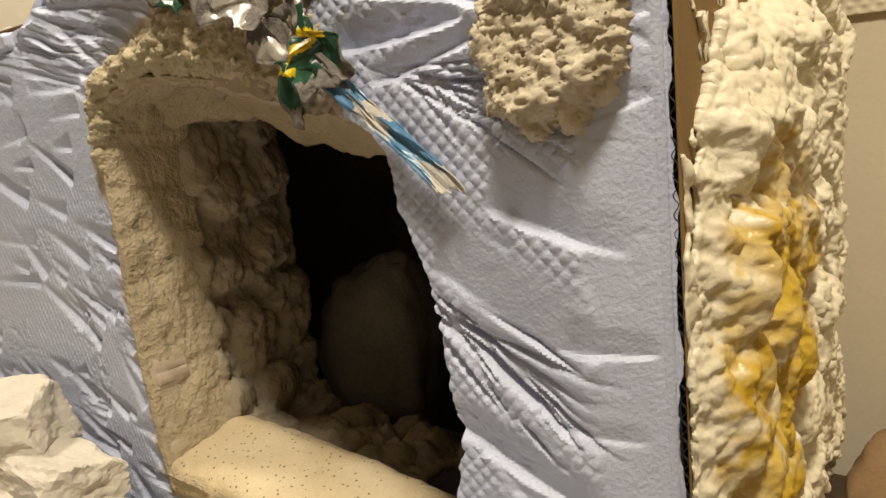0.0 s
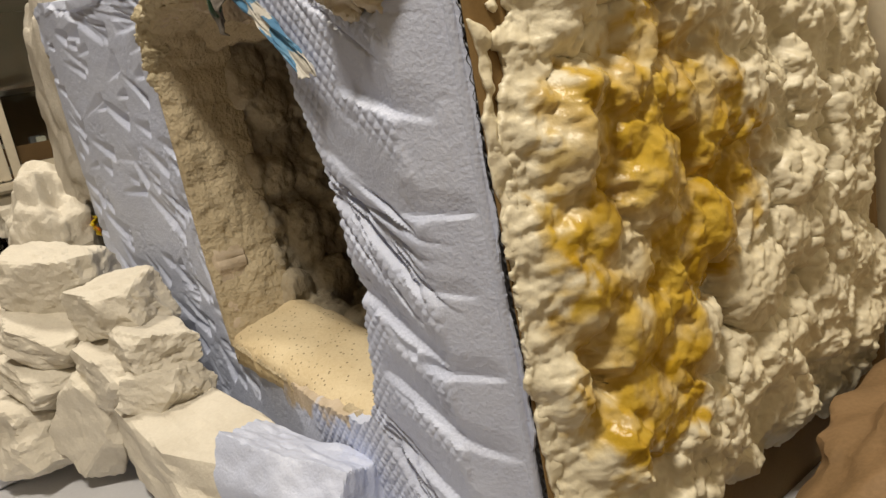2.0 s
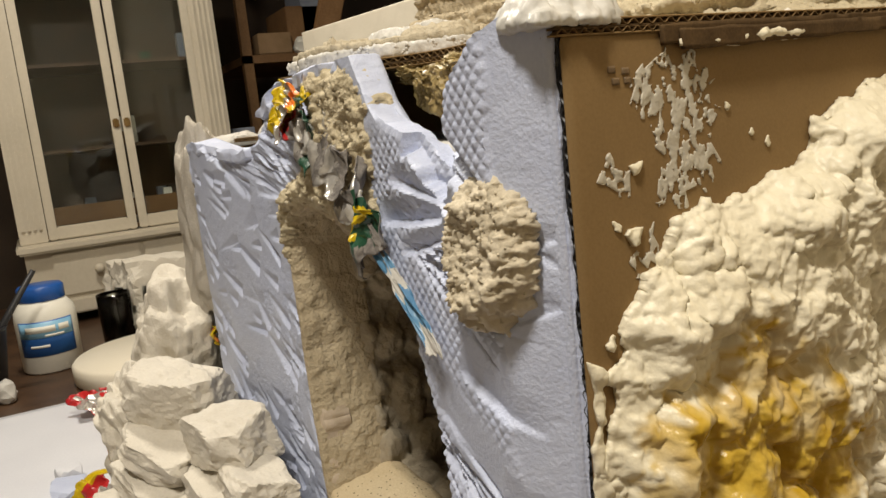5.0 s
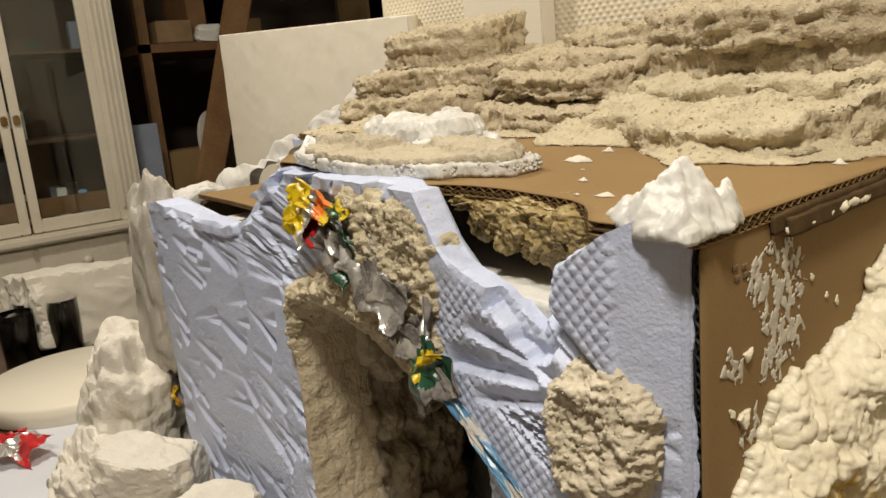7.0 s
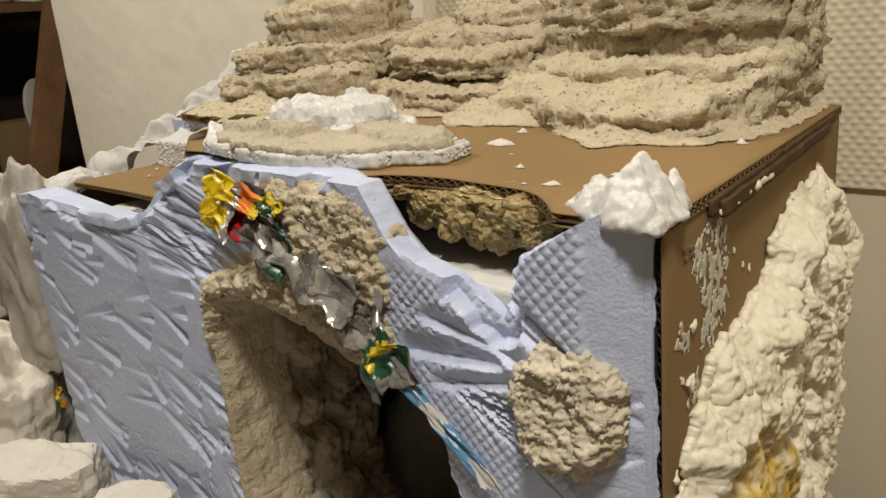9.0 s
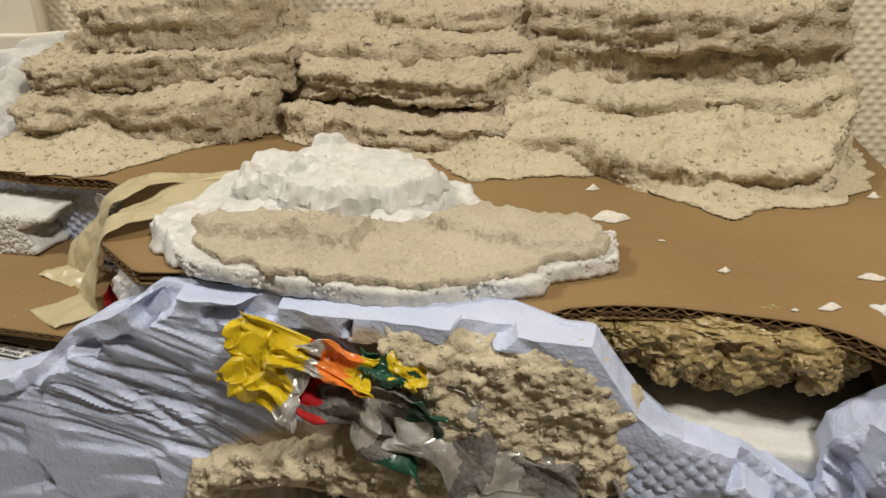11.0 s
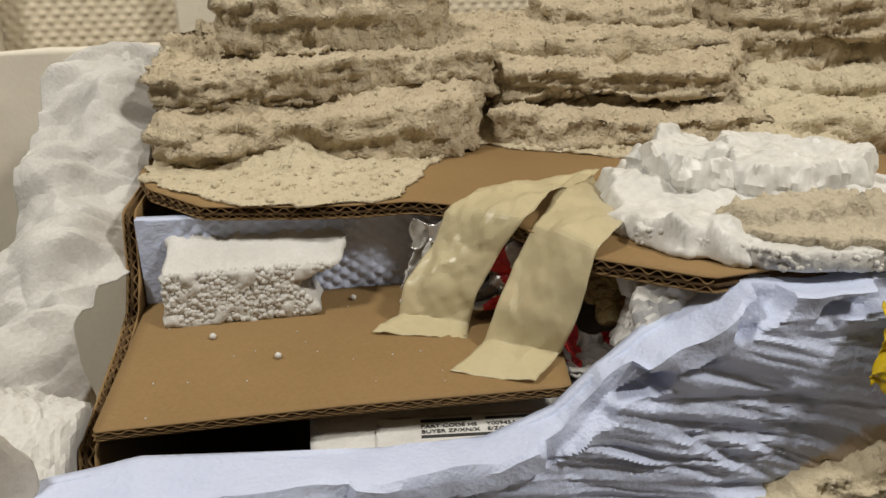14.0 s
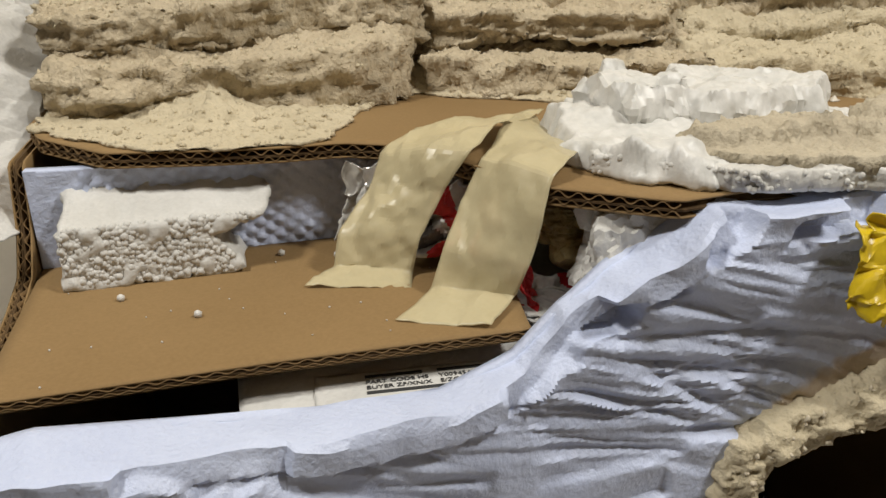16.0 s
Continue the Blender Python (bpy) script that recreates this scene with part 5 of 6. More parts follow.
def wrapper(name, centre, size, turn, seed, mats, label, tilt=0.0):
    """A crumpled foil packet: a thin folded skin in several printed colours."""
    n, m = 70, 40
    r = np.random.RandomState(seed)
    u, v = np.meshgrid(np.linspace(-1, 1, n), np.linspace(-1, 1, m), indexing="ij")
    p = uv3(u.ravel(), v.ravel())
    # sharp folds: distances to random lines, kept piecewise flat
    h = np.zeros(len(p))
    for _ in range(26):
        a = r.uniform(0, np.pi)
        o = r.uniform(-0.8, 0.8)
        h += r.uniform(-1, 1) * np.abs(p[:, 0] * math.cos(a) + p[:, 1] * math.sin(a) - o)
    h = h / max(np.abs(h).max(), 1e-6)
    x = p[:, 0] * size[0] / 2 * (1 - 0.15 * np.abs(h)) + size[0] * 0.05 * fbm(p, 2.5, 2, seed)
    y = p[:, 1] * size[1] / 2 * (0.75 + 0.35 * np.abs(fbm(uv3(p[:, 0], 0 * p[:, 0]), 1.6, 2, seed + 1))) + size[1] * 0.06 * fbm(p, 3, 2, seed + 2)
    x = x + 0.09 * size[0] * crumple(p, 1.1, seed + 6)
    y = y + 0.16 * size[1] * crumple(p, 1.1, seed + 7)
    z = size[2] * (0.34 * crumple(p, 0.75, seed + 3) + 0.20 * crumple(p, 1.9, seed + 5))
    v3 = np.stack([x, y, z], 1)
    i, j = np.meshgrid(np.arange(n - 1), np.arange(m - 1), indexing="ij")
    i, j = i.ravel(), j.ravel()
    f = np.stack([i * m + j, (i + 1) * m + j, (i + 1) * m + j + 1, i * m + j + 1], 1)
    me = mesh_from(name, v3, f, mats, None, True, 14)
    k = np.clip(((p[f].mean(1)[:, 0] + 1) / 2 * len(mats) + 0.9 * fbm(p[f].mean(1), 1.8, 2, seed + 4)), 0, len(mats) - 0.01).astype(np.int32)
    me.polygons.foreach_set("material_index", k)
    ob = place(name, me)
    ob.matrix_world = Matrix.Translation(centre) @ turn
    so = ob.modifiers.new("thickness", "SOLIDIFY")
    so.thickness = 0.0005
    return tagged(ob, label, "wrapper")


def facing_front(roll=0, lean=0):
    return pose(0, 0, 0, 90 + lean, 0, 0) @ pose(0, 0, 0, 0, 0, roll)


wrapper("snack_wrapper", (-0.312, -0.021, 0.441), (0.046, 0.034, 0.016), facing_front(-24, -30), 3, (YELLOW, YELLOW, YELLOW, SILVER), "crumpled yellow snack wrapper stuck to the foam")
wrapper("snack_wrapper", (-0.283, -0.022, 0.450), (0.050, 0.018, 0.012), facing_front(-8, -40), 4, (YELLOW, SILVER, ORANGE, ORANGE, YELLOW), "orange and yellow fold of a crumpled wrapper")
wrapper("snack_wrapper", (-0.254, -0.022, 0.450), (0.030, 0.014, 0.010), facing_front(-10, -35), 6, (GREEN, GREEN, YELLOW), "dark green end of a crumpled wrapper")
wrapper("snack_wrapper", (-0.276, -0.022, 0.434), (0.100, 0.042, 0.016), facing_front(-20, -15), 5, (YELLOW, RED, GREY_DUST, SILVER, GREY_DUST, GREEN), "crumpled red and white wrapper fold below the yellow one")
wrapper("snack_wrapper", (-0.212, -0.022, 0.416), (0.085, 0.044, 0.014), facing_front(-24, -15), 7, (PAPER, SILVER, GREY_DUST, SILVER, GREY_DUST), "crumpled silver wrapper scrap pressed into the filler")
wrapper("snack_wrapper", (-0.162, -0.026, 0.374), (0.055, 0.044, 0.024), facing_front(-60, -5), 12, (GREY_DUST, SILVER, GREEN, YELLOW, GREEN, GREY_DUST), "crumpled green and yellow wrapper at the cave lip")
wrapper("snack_wrapper", (-0.122, -0.024, 0.340), (0.092, 0.010, 0.007), facing_front(-40, 0), 15, (GREY_DUST, BLUE_FOIL, PAPER, BLUE_FOIL, BLUE_FOIL, PAPER), "twisted blue and white wrapper strip hanging on the foam")
wrapper("snack_wrapper", (-0.452, 0.076, 0.452), (0.046, 0.046, 0.026), pose(0, 0, 0, 62, 0, -35), 21, (GREY_DUST, SILVER, RED, PAPER, GREY_DUST, RED), "red and silver wrapper tucked under the tape")
wrapper("snack_wrapper", (-0.424, 0.040, 0.426), (0.045, 0.030, 0.012), pose(0, 0, 0, 30, 10, -20), 23, (RED, PAPER, PAPER, RED), "red and white wrapper inside the box opening")

wrapper("paper_scrap", (-0.485, 0.108, 0.452), (0.036, 0.022, 0.014), facing_front(78, 0), 51, (PAPER, PAPER, PAPER, SILVER), "crumpled white paper scrap tucked behind the tape")

# filler patches on the front
PATCH = [(-0.068, 0.384), (-0.054, 0.396), (-0.030, 0.397), (-0.017, 0.386), (-0.013, 0.362), (-0.018, 0.343), (-0.030, 0.331), (-0.048, 0.330), (-0.066, 0.338), (-0.074, 0.362)]
patch = sheet("filler_patch", ragged(PATCH, 0.003, 0.003, 4, 140), lambda u, v, d: -(0.007 + 0.008 * np.clip((0.378 - v) / 0.04, 0, 1)) * np.clip(d / 0.007, 0.1, 1) ** 0.5 - (0.0025 * fbm(uv3(u, v), 95, 4, 5) + 0.003 * np.clip(0.6 - cells(uv3(u, v), 150, 6), 0, 1)) * np.clip(d / 0.004, 0, 1) - 0.002, flat(0.006), (0, -0.010, 0), X, Z, 0.0010, FILLER_PALE, rows=5, rim=0.002, swell=rubble(0.0018, 260, 53, 0.0034, 0, 420))
tagged(patch, "rough tan filler patch stuck on the blue foam", "filler")
STRIP = [(-0.258, 0.464), (-0.178, 0.463), (-0.153, 0.440), (-0.156, 0.412), (-0.155, 0.385), (-0.150, 0.352), (-0.200, 0.357), (-0.250, 0.369), (-0.300, 0.375), (-0.345, 0.368), (-0.358, 0.348), (-0.366, 0.32), (-0.374, 0.330), (-0.372, 0.370), (-0.350, 0.386), (-0.319, 0.392), (-0.282, 0.405), (-0.264, 0.43)]
strip = sheet("filler_patch", ragged(STRIP, 0.003, 0.003, 14, 140), lambda u, v, d: -0.008 * np.clip(d / 0.010, 0, 1) ** 0.6 - (0.003 * fbm(uv3(u, v), 95, 4, 15) + 0.003 * np.clip(0.6 - cells(uv3(u, v), 150, 16), 0, 1)) * np.clip(d / 0.004, 0, 1) - 0.001, flat(0.010), (0, -0.010, 0), X, Z, 0.0012, GROUT_PALE, rows=5, rim=0.0015, swell=rubble(0.0018, 240, 54, 0.0024, 0, 420))
tagged(strip, "rough tan filler spread above the cave arch", "filler")

bpy.context.view_layer.update()
crumbs("filler_grit", (-0.37, 0.29), (-0.005, 0.475), -0.2, 3000, (0.0004, 0.0016), FILLER_PALE, 6, "tan grit standing out of the filler patches", axis="y")

# inside the torn notch
inner = sheet("polystyrene_sheet", [(-0.548, 0.006), (-0.05, 0.006), (-0.05, 0.20), (-0.548, 0.20)], lambda u, v, d: -0.0006 * fbm(uv3(u, v), 250, 2, 2) + 0.0005 * np.clip(1 - d / 0.002, 0, 1) ** 2, flat(0.012), (0, 0, 0.4125), X, Y, 0.003, EPS, rows=3)
tagged(inner, "white polystyrene sheet lying inside the box", "polystyrene")
for k, (x, y, z, sx, sy, sz) in enumerate(((-0.165, 0.035, 0.447, 0.03, 0.03, 0.03), (-0.140, 0.04, 0.443, 0.04, 0.04, 0.035), (-0.110, 0.036, 0.443, 0.045, 0.035, 0.036), (-0.082, 0.03, 0.446, 0.03, 0.03, 0.026), (-0.155, 0.034, 0.452, 0.05, 0.025, 0.018), (-0.12, 0.034, 0.453, 0.05, 0.025, 0.016), (-0.092, 0.03, 0.452, 0.04, 0.02, 0.018), (-0.125, 0.034, 0.432, 0.018, 0.018, 0.02), (-0.41, 0.062, 0.452, 0.04, 0.03, 0.024), (-0.395, 0.055, 0.448, 0.05, 0.04, 0.03), (-0.37, 0.04, 0.450, 0.04, 0.03, 0.026), (-0.175, 0.040, 0.455, 0.035, 0.04, 0.016), (-0.098, 0.030, 0.438, 0.016, 0.016, 0.014), (-0.134, 0.026, 0.441, 0.014, 0.014, 0.018))):
    tagged(lump("amber_foam_lump", (x, y, z), (sx, sy, sz), 40 + k, AMBER, rough=0.28, box=0.0, chips=0, fine=0.10, folds=0.2), "amber and cream cured foam hanging under the board", "expanding foam", "amber lumps")
tagged(lump("foam_lump", (-0.13, 0.075, 0.425), (0.05, 0.04, 0.03), 61, PU, rough=0.2, box=0.0, chips=0, fine=0.04, folds=0.3, stain=0.0), "cream foam lump on the polystyrene inside", "expanding foam")
chunk = lump("polystyrene_chunk", (-0.394, 0.030, 0.444), (0.042, 0.026, 0.044), 63, EPS, rough=0.15, box=0.3, chips=6, fine=0.08, tilt=(0, 25))
tagged(chunk, "torn white polystyrene chunk beside the tape", "polystyrene")
tagged(lump("polystyrene_chunk", (-0.412, 0.032, 0.463), (0.008, 0.006, 0.014), 64, EPS, rough=0.15, chips=3, detail=3), "small white polystyrene scrap", "polystyrene")

# ---- plaster rocks in front ----
def rock(centre, size, seed, label, turn=0.0, mat=PLASTER, box=0.6, chips=10, rough=0.03, folds=0.09, tilt=(0, 0), paper=0.075):
    return tagged(lump("plaster_rock", centre, size, seed, mat, rough=rough, chips=chips, turn=turn, box=box, fine=0.012, folds=folds, tilt=tilt, paper=paper, detail=6 if paper > 0.1 else 5), label, "rock", "plaster rocks")


rock((-0.562, -0.092, 0.172), (0.088, 0.070, 0.066), 101, "blocky off-white plaster rock in the stacked outcrop", 50, tilt=(4, 6))
rock((-0.462, -0.066, 0.152), (0.086, 0.060, 0.050), 102, "chipped off-white plaster block beside the foam", 24)
rock((-0.405, -0.062, 0.122), (0.080, 0.052, 0.040), 103, "small cracked plaster rock under a larger block", 5)
rock((-0.748, -0.058, 0.172), (0.165, 0.115, 0.195), 104, "crumpled plaster-coated paper rock on the outcrop", -10, PLASTER, 0.0, 4, 0.14, 0.0, (0, 8), 0.15)
rock((-0.325, -0.064, 0.052), (0.27, 0.072, 0.070), 205, "broad flat plaster ledge rock below the cave", 2, PLASTER, 1.0, 4, 0.02, 0.03)
rock((-0.44, -0.078, 0.100), (0.10, 0.062, 0.055), 114, "layered plaster rubble between the ledge rock and block", 12)
rock((-0.375, -0.066, 0.098), (0.06, 0.05, 0.035), 115, "cracked plaster rubble on the flat ledge rock", 40)
rock((-0.535, -0.115, 0.128), (0.095, 0.070, 0.038), 106, "layered plaster rock in the outcrop", 30, tilt=(0, 12))
rock((-0.545, -0.125, 0.096), (0.105, 0.075, 0.034), 107, "layered plaster rock low in the outcrop", 18, tilt=(0, 10))
rock((-0.56, -0.145, 0.048), (0.13, 0.095, 0.066), 108, "large pale plaster rock at the foot of the outcrop", 10)
rock((-0.468, -0.105, 0.058), (0.060, 0.050, 0.085), 109, "angular plaster rock at the foot of the outcrop", 35, tilt=(0, 25))
rock((-0.67, -0.125, 0.105), (0.12, 0.085, 0.13), 110, "white crumpled plaster mass behind the outcrop", 0, PLASTER, 0.2, 8, 0.1, 0.0, (0, 0), 0.20)
rock((-0.688, -0.012, 0.328), (0.080, 0.060, 0.215), 111, "grey white plaster rock leaning on the foam edge", 10, PLASTER_GREY, 0.35, 7, 0.10, 0.0, (0, 8), 0.12)
rock((-0.655, 0.024, 0.395), (0.035, 0.075, 0.075), 117, "pale plaster-coated top of the leaning rock beside the box", 4, PAPER, 0.5, 6, 0.05, 0.0, (0, 8), 0.06)
rock((-0.63, -0.075, 0.075), (0.20, 0.10, 0.16), 112, "rough plaster core of the outcrop", 0, PLASTER, 0.5, 12, 0.06)
rock((-1.70, 0.098, 0.080), (0.10, 0.30, 0.18), 118, "long white plaster block lying before the cabinet", 3, PLASTER, 1.0, 4, 0.03, 0.03)
tagged(lump("foam_scrap", (-0.165, -0.048, 0.050), (0.105, 0.05, 0.10), 213, FOAM_BLUE, box=0.95, chips=7, rough=0.03, fine=0.004, paper=0.045, detail=6, turn=14), "pale blue foam offcut in front of the cave", "foam")

# ---- tissue paper along the left side ----
def drape(left, right, seed, label, n=240, m=100, deep=0.012):
    """A creased sheet of paper hung between two edge paths."""
    L, R = np.array(left, float), np.array(right, float)
    s, t = np.linspace(0, 1, n), np.linspace(0, 1, len(L))
    a = np.stack([np.interp(s, t, L[:, i]) for i in range(3)], 1)
    c = np.stack([np.interp(s, t, R[:, i]) for i in range(3)], 1)
    for e in (a, c):
        for _ in range(6):
            e[1:-1] = (e[:-2] + 2 * e[1:-1] + e[2:]) / 4
    w = np.linspace(0, 1, m)[:, None, None]
    v = a[None] * (1 - w) + c[None] * w
    nrm = np.cross(c - a, np.gradient((a + c) / 2, axis=0))
    nrm /= np.linalg.norm(nrm, axis=1, keepdims=True)
    nrm *= -np.sign((nrm * np.array([0.0, 1.0, -0.6])).sum(1, keepdims=True) + 1e-9)
    p = v.reshape(-1, 3)
    bump = deep * (0.36 * crumple(p, 8, seed + 5) + 0.36 * crumple(p, 18, seed + 6) + 0.20 * crumple(p, 40, seed + 7))
    arch = 0.014 * np.sin(np.pi * np.linspace(0, 1, m))[:, None]
    v = v + nrm[None] * (bump.reshape(m, n) + arch)[..., None]
    i, j = np.meshgrid(np.arange(m - 1), np.arange(n - 1), indexing="ij")
    i, j = i.ravel(), j.ravel()
    f = np.stack([i * n + j, (i + 1) * n + j, (i + 1) * n + j + 1, i * n + j + 1], 1)
    ob = place("tissue_paper", mesh_from("tissue_paper", v.reshape(-1, 3), f, PAPER, None, True, 11))
    so = ob.modifiers.new("thickness", "SOLIDIFY")
    so.thickness = 0.0008
    return tagged(ob, label, "paper", "white paper")


def tissue(centre, size, seed, label, turn=0.0):
    ob = lump("tissue_paper", centre, size, seed, PAPER, detail=6, rough=0.10, chips=6, turn=turn, box=0.25, fine=0.006, paper=0.18)
    return tagged(ob, label, "paper", "white paper")


drape([(-0.680, 0.317, 0.534), (-0.697, 0.275, 0.520), (-0.696, 0.225, 0.496), (-0.700, 0.171, 0.466), (-0.704, 0.115, 0.438), (-0.702, 0.070, 0.412), (-0.70, 0.050, 0.36), (-0.70, 0.055, 0.30)],
      [(-0.634, 0.311, 0.537), (-0.631, 0.254, 0.512), (-0.632, 0.210, 0.490), (-0.630, 0.165, 0.466), (-0.634, 0.125, 0.448), (-0.649, 0.088, 0.432), (-0.646, 0.064, 0.402), (-0.65, 0.060, 0.32)], 121, "wrinkled white plaster paper draped from the ledge along the box", deep=0.044)
tissue((-0.658, 0.285, 0.50), (0.05, 0.05, 0.06), 122, "wrinkled white paper bunched at the end of the ledge")
tissue((-0.735, 0.11, 0.16), (0.13, 0.22, 0.34), 124, "broad white paper mass beside the box on the table")

for k, (x, y, s) in enumerate(((-0.176, 0.122, 0.011), (-0.120, 0.067, 0.0035), (-0.080, 0.040, 0.005), (-0.189, 0.165, 0.0045), (-0.057, 0.074, 0.006), (-0.094, 0.035, 0.002), (-0.034, 0.185, 0.004), (-0.074, 0.160, 0.004), (-0.148, 0.096, 0.002))):
    tagged(sheet("plaster_crumb", ragged([(x - s, y - 0.5 * s), (x + 0.3 * s, y - 0.7 * s), (x + s, y + 0.1 * s), (x - 0.2 * s, y + 0.8 * s)], 0.002, 0.0014, k + 3, 160), lambda u, v, d: 0.033 * u - 0.0025 * np.clip(d / 0.002, 0.2, 1) * (1 + 0.5 * fbm(uv3(u, v), 220, 2, 4)), lambda u, v, d: 0.033 * u + 0.0, (0, 0, 0.4602), X, Y, 0.0009, PLASTER, rows=2), "flake of dried plaster on the cardboard", "plaster", "plaster flakes")


# ---- display cabinet ----
CX = -2.0
cab = thing("display_cabinet", (CX - 0.14, 0.04, TABLE_Z), "cream painted display cabinet with two glazed doors and drawers", "cabinet")
boxed("back_panel", (CX - 0.29, -0.23, 0.02), (CX - 0.275, 0.315, 1.15), TABLE_WOOD, cab)
for y0 in (-0.24, 0.306):
    boxed("side_panel", (CX - 0.29, y0, 0.02), (CX - 0.012, y0 + 0.018, 1.15), CREAM_PAINT, cab)
for y0 in (-0.246, 0.260):
    post = boxed("pilaster", (CX - 0.024, y0, 0.217), (CX, y0 + 0.066, 1.15), CREAM_PAINT, cab, bevel=0.002)
    for g in range(4):
        boxed("reed", (CX, y0 + 0.008 + 0.0135 * g, 0.25), (CX + 0.007, y0 + 0.017 + 0.0135 * g, 1.14), CREAM_PAINT, post, bevel=0.003)
boxed("cornice", (CX - 0.30, -0.265, 1.15), (CX + 0.025, 0.345, 1.19), CREAM_PAINT, cab, bevel=0.004)
boxed("waist_moulding", (CX - 0.30, -0.258, 0.192), (CX + 0.025, 0.338, 0.217), CREAM_PAINT, cab, bevel=0.006)
boxed("plinth", (CX - 0.29, -0.250, 0.022), (CX + 0.012, 0.332, 0.062), CREAM_PAINT, cab, bevel=0.004)
boxed("drawer_case", (CX - 0.29, -0.243, 0.062), (CX - 0.006, 0.326, 0.192), CREAM_PAINT, cab)
for y0, y1 in ((-0.182, 0.036), (0.046, 0.262)):
    dr = boxed("drawer", (CX - 0.006, y0, 0.070), (CX + 0.003, y1, 0.184), CREAM_PAINT, cab, bevel=0.003)
    ring_solid("knob", [(0.005, 0.0), (0.005, 0.008), (0.012, 0.013), (0.013, 0.020), (0.007, 0.026)], CREAM_PAINT, dr, "turned cream knob").matrix_basis = pose(CX + 0.003, (y0 + y1) / 2, 0.132, 0, 90, 0)
for y0, y1 in ((-0.178, 0.040), (0.046, 0.260)):
    door = boxed("door", (CX - 0.022, y0, 0.219), (CX - 0.002, y0 + 0.022, 1.14), CREAM_PAINT, cab, bevel=0.003)
    boxed("stile", (CX - 0.022, y1 - 0.022, 0.219), (CX - 0.002, y1, 1.14), CREAM_PAINT, door, bevel=0.003)
    for z0 in (0.219, 1.105):
        boxed("rail", (CX - 0.022, y0 + 0.022, z0), (CX - 0.002, y1 - 0.022, z0 + 0.034), CREAM_PAINT, door, bevel=0.003)
    boxed("pane", (CX - 0.014, y0 + 0.022, 0.253), (CX - 0.011, y1 - 0.022, 1.105), GLASS, door, "clear glass pane").visible_shadow = False
    hy = y1 - 0.011 if y0 < 0 else y0 + 0.011
    boxed("latch", (CX - 0.002, hy - 0.008, 0.492), (CX + 0.005, hy + 0.008, 0.516), BRASS, door, "dark brass latch", bevel=0.003)
for z0 in (0.222, 0.44, 0.66, 0.88):
    boxed("shelf", (CX - 0.275, -0.222, z0), (CX - 0.03, 0.306, z0 + 0.009), TABLE_WOOD if z0 > 0.3 else PINE, cab)
boxed("shelf_rail", (CX - 0.05, -0.178, 0.253), (CX - 0.04, 0.26, 0.300), PINE, cab, "brown wooden rail behind the glass")
for y0 in (-0.246, 0.296):
    boxed("foot", (CX - 0.05, y0, TABLE_Z), (CX, y0 + 0.034, 0.022), CREAM_PAINT, cab, bevel=0.003)
    boxed("foot", (CX - 0.29, y0, TABLE_Z), (CX - 0.24, y0 + 0.034, 0.022), CREAM_PAINT, cab, bevel=0.003)
rc = np.random.RandomState(31)
for k in range(16):
    y, z0 = rc.uniform(-0.20, 0.25), rc.choice((0.231, 0.449, 0.669, 0.889))
    w, h = rc.uniform(0.02, 0.05), rc.uniform(0.03, 0.11)
    m = (GREY_CARD, PINE, MILK, DARK, LIGHT_BLUE, GREEN)[k % 6]
    x = CX - rc.uniform(0.08, 0.18)
    tagged(boxed("storage_box", (x - 0.03, y, z0), (x, y + w, z0 + h), m, bevel=0.002), "small box of odds and ends on a cabinet shelf", "box", "shelf clutter")

# ---- shelving and clutter beyond the cabinet ----
rack = thing("shelving_rack", (-2.5, 0.95, -0.75), "brown wooden shelving rack crowded with boxes", "shelf")
for y0 in (0.46, 1.66):
    for x0 in (-2.9, -2.3):
        boxed("post", (x0, y0, -0.75), (x0 + 0.03, y0 + 0.03, 1.4), PINE, rack)
for z0 in (-0.45, 0.0, 0.66, 1.15):
    boxed("shelf_board", (-2.9, 0.46, z0), (-2.27, 1.69, z0 + 0.025), PINE, rack)
for k in range(26):
    z0 = (-0.425, 0.025, 0.685, 1.175)[k % 4]
    y, w, h, dpt = rc.uniform(0.50, 1.5), rc.uniform(0.05, 0.16), rc.uniform(0.06, 0.26), rc.uniform(0.1, 0.25)
    m = (CARD, PINE, GREY_CARD, BOARD, DARK, MILK, CARD)[k % 7]
    tagged(boxed("storage_box", (-2.30 - dpt, y, z0), (-2.30, y + w, z0 + h), m, bevel=0.003), "stored box on the shelving rack", "box", "rack clutter")
tagged(boxed("grey_board", (-2.08, 0.340, TABLE_Z), (-2.065, 0.412, 0.46), GREY_CARD, bevel=0.002), "blue grey board standing beside the cabinet", "board")
tagged(boxed("storage_box", (-2.36, 0.515, 0.686), (-2.27, 0.625, 0.752), KRAFT, bevel=0.003), "open brown carton on the rack shelf", "box", "rack clutter")
for y0, y1, h in ((0.66, 0.80, 0.012), (0.70, 0.86, 0.02), (0.64, 0.72, 0.05)):
    tagged(lump("paper_pile", (-2.30, (y0 + y1) / 2, 0.686 + h / 2), (0.06, y1 - y0, h), int(y0 * 100), MILK, detail=3, paper=0.06), "loose white papers piled on the rack shelf", "paper", "rack papers")
disc = ring_solid("white_disc", [(0.105, 0), (0.107, 0.005), (0.105, 0.010)], PLASTER_GREY)
tagged(boxed("storage_box", (-2.40, 0.50, 0.026), (-2.28, 0.66, 0.36), CARD, bevel=0.003), "brown carton under the pale disc", "box", "rack clutter")
disc.matrix_basis = pose(-2.24, 0.63, 0.37, 8, 84, 52)
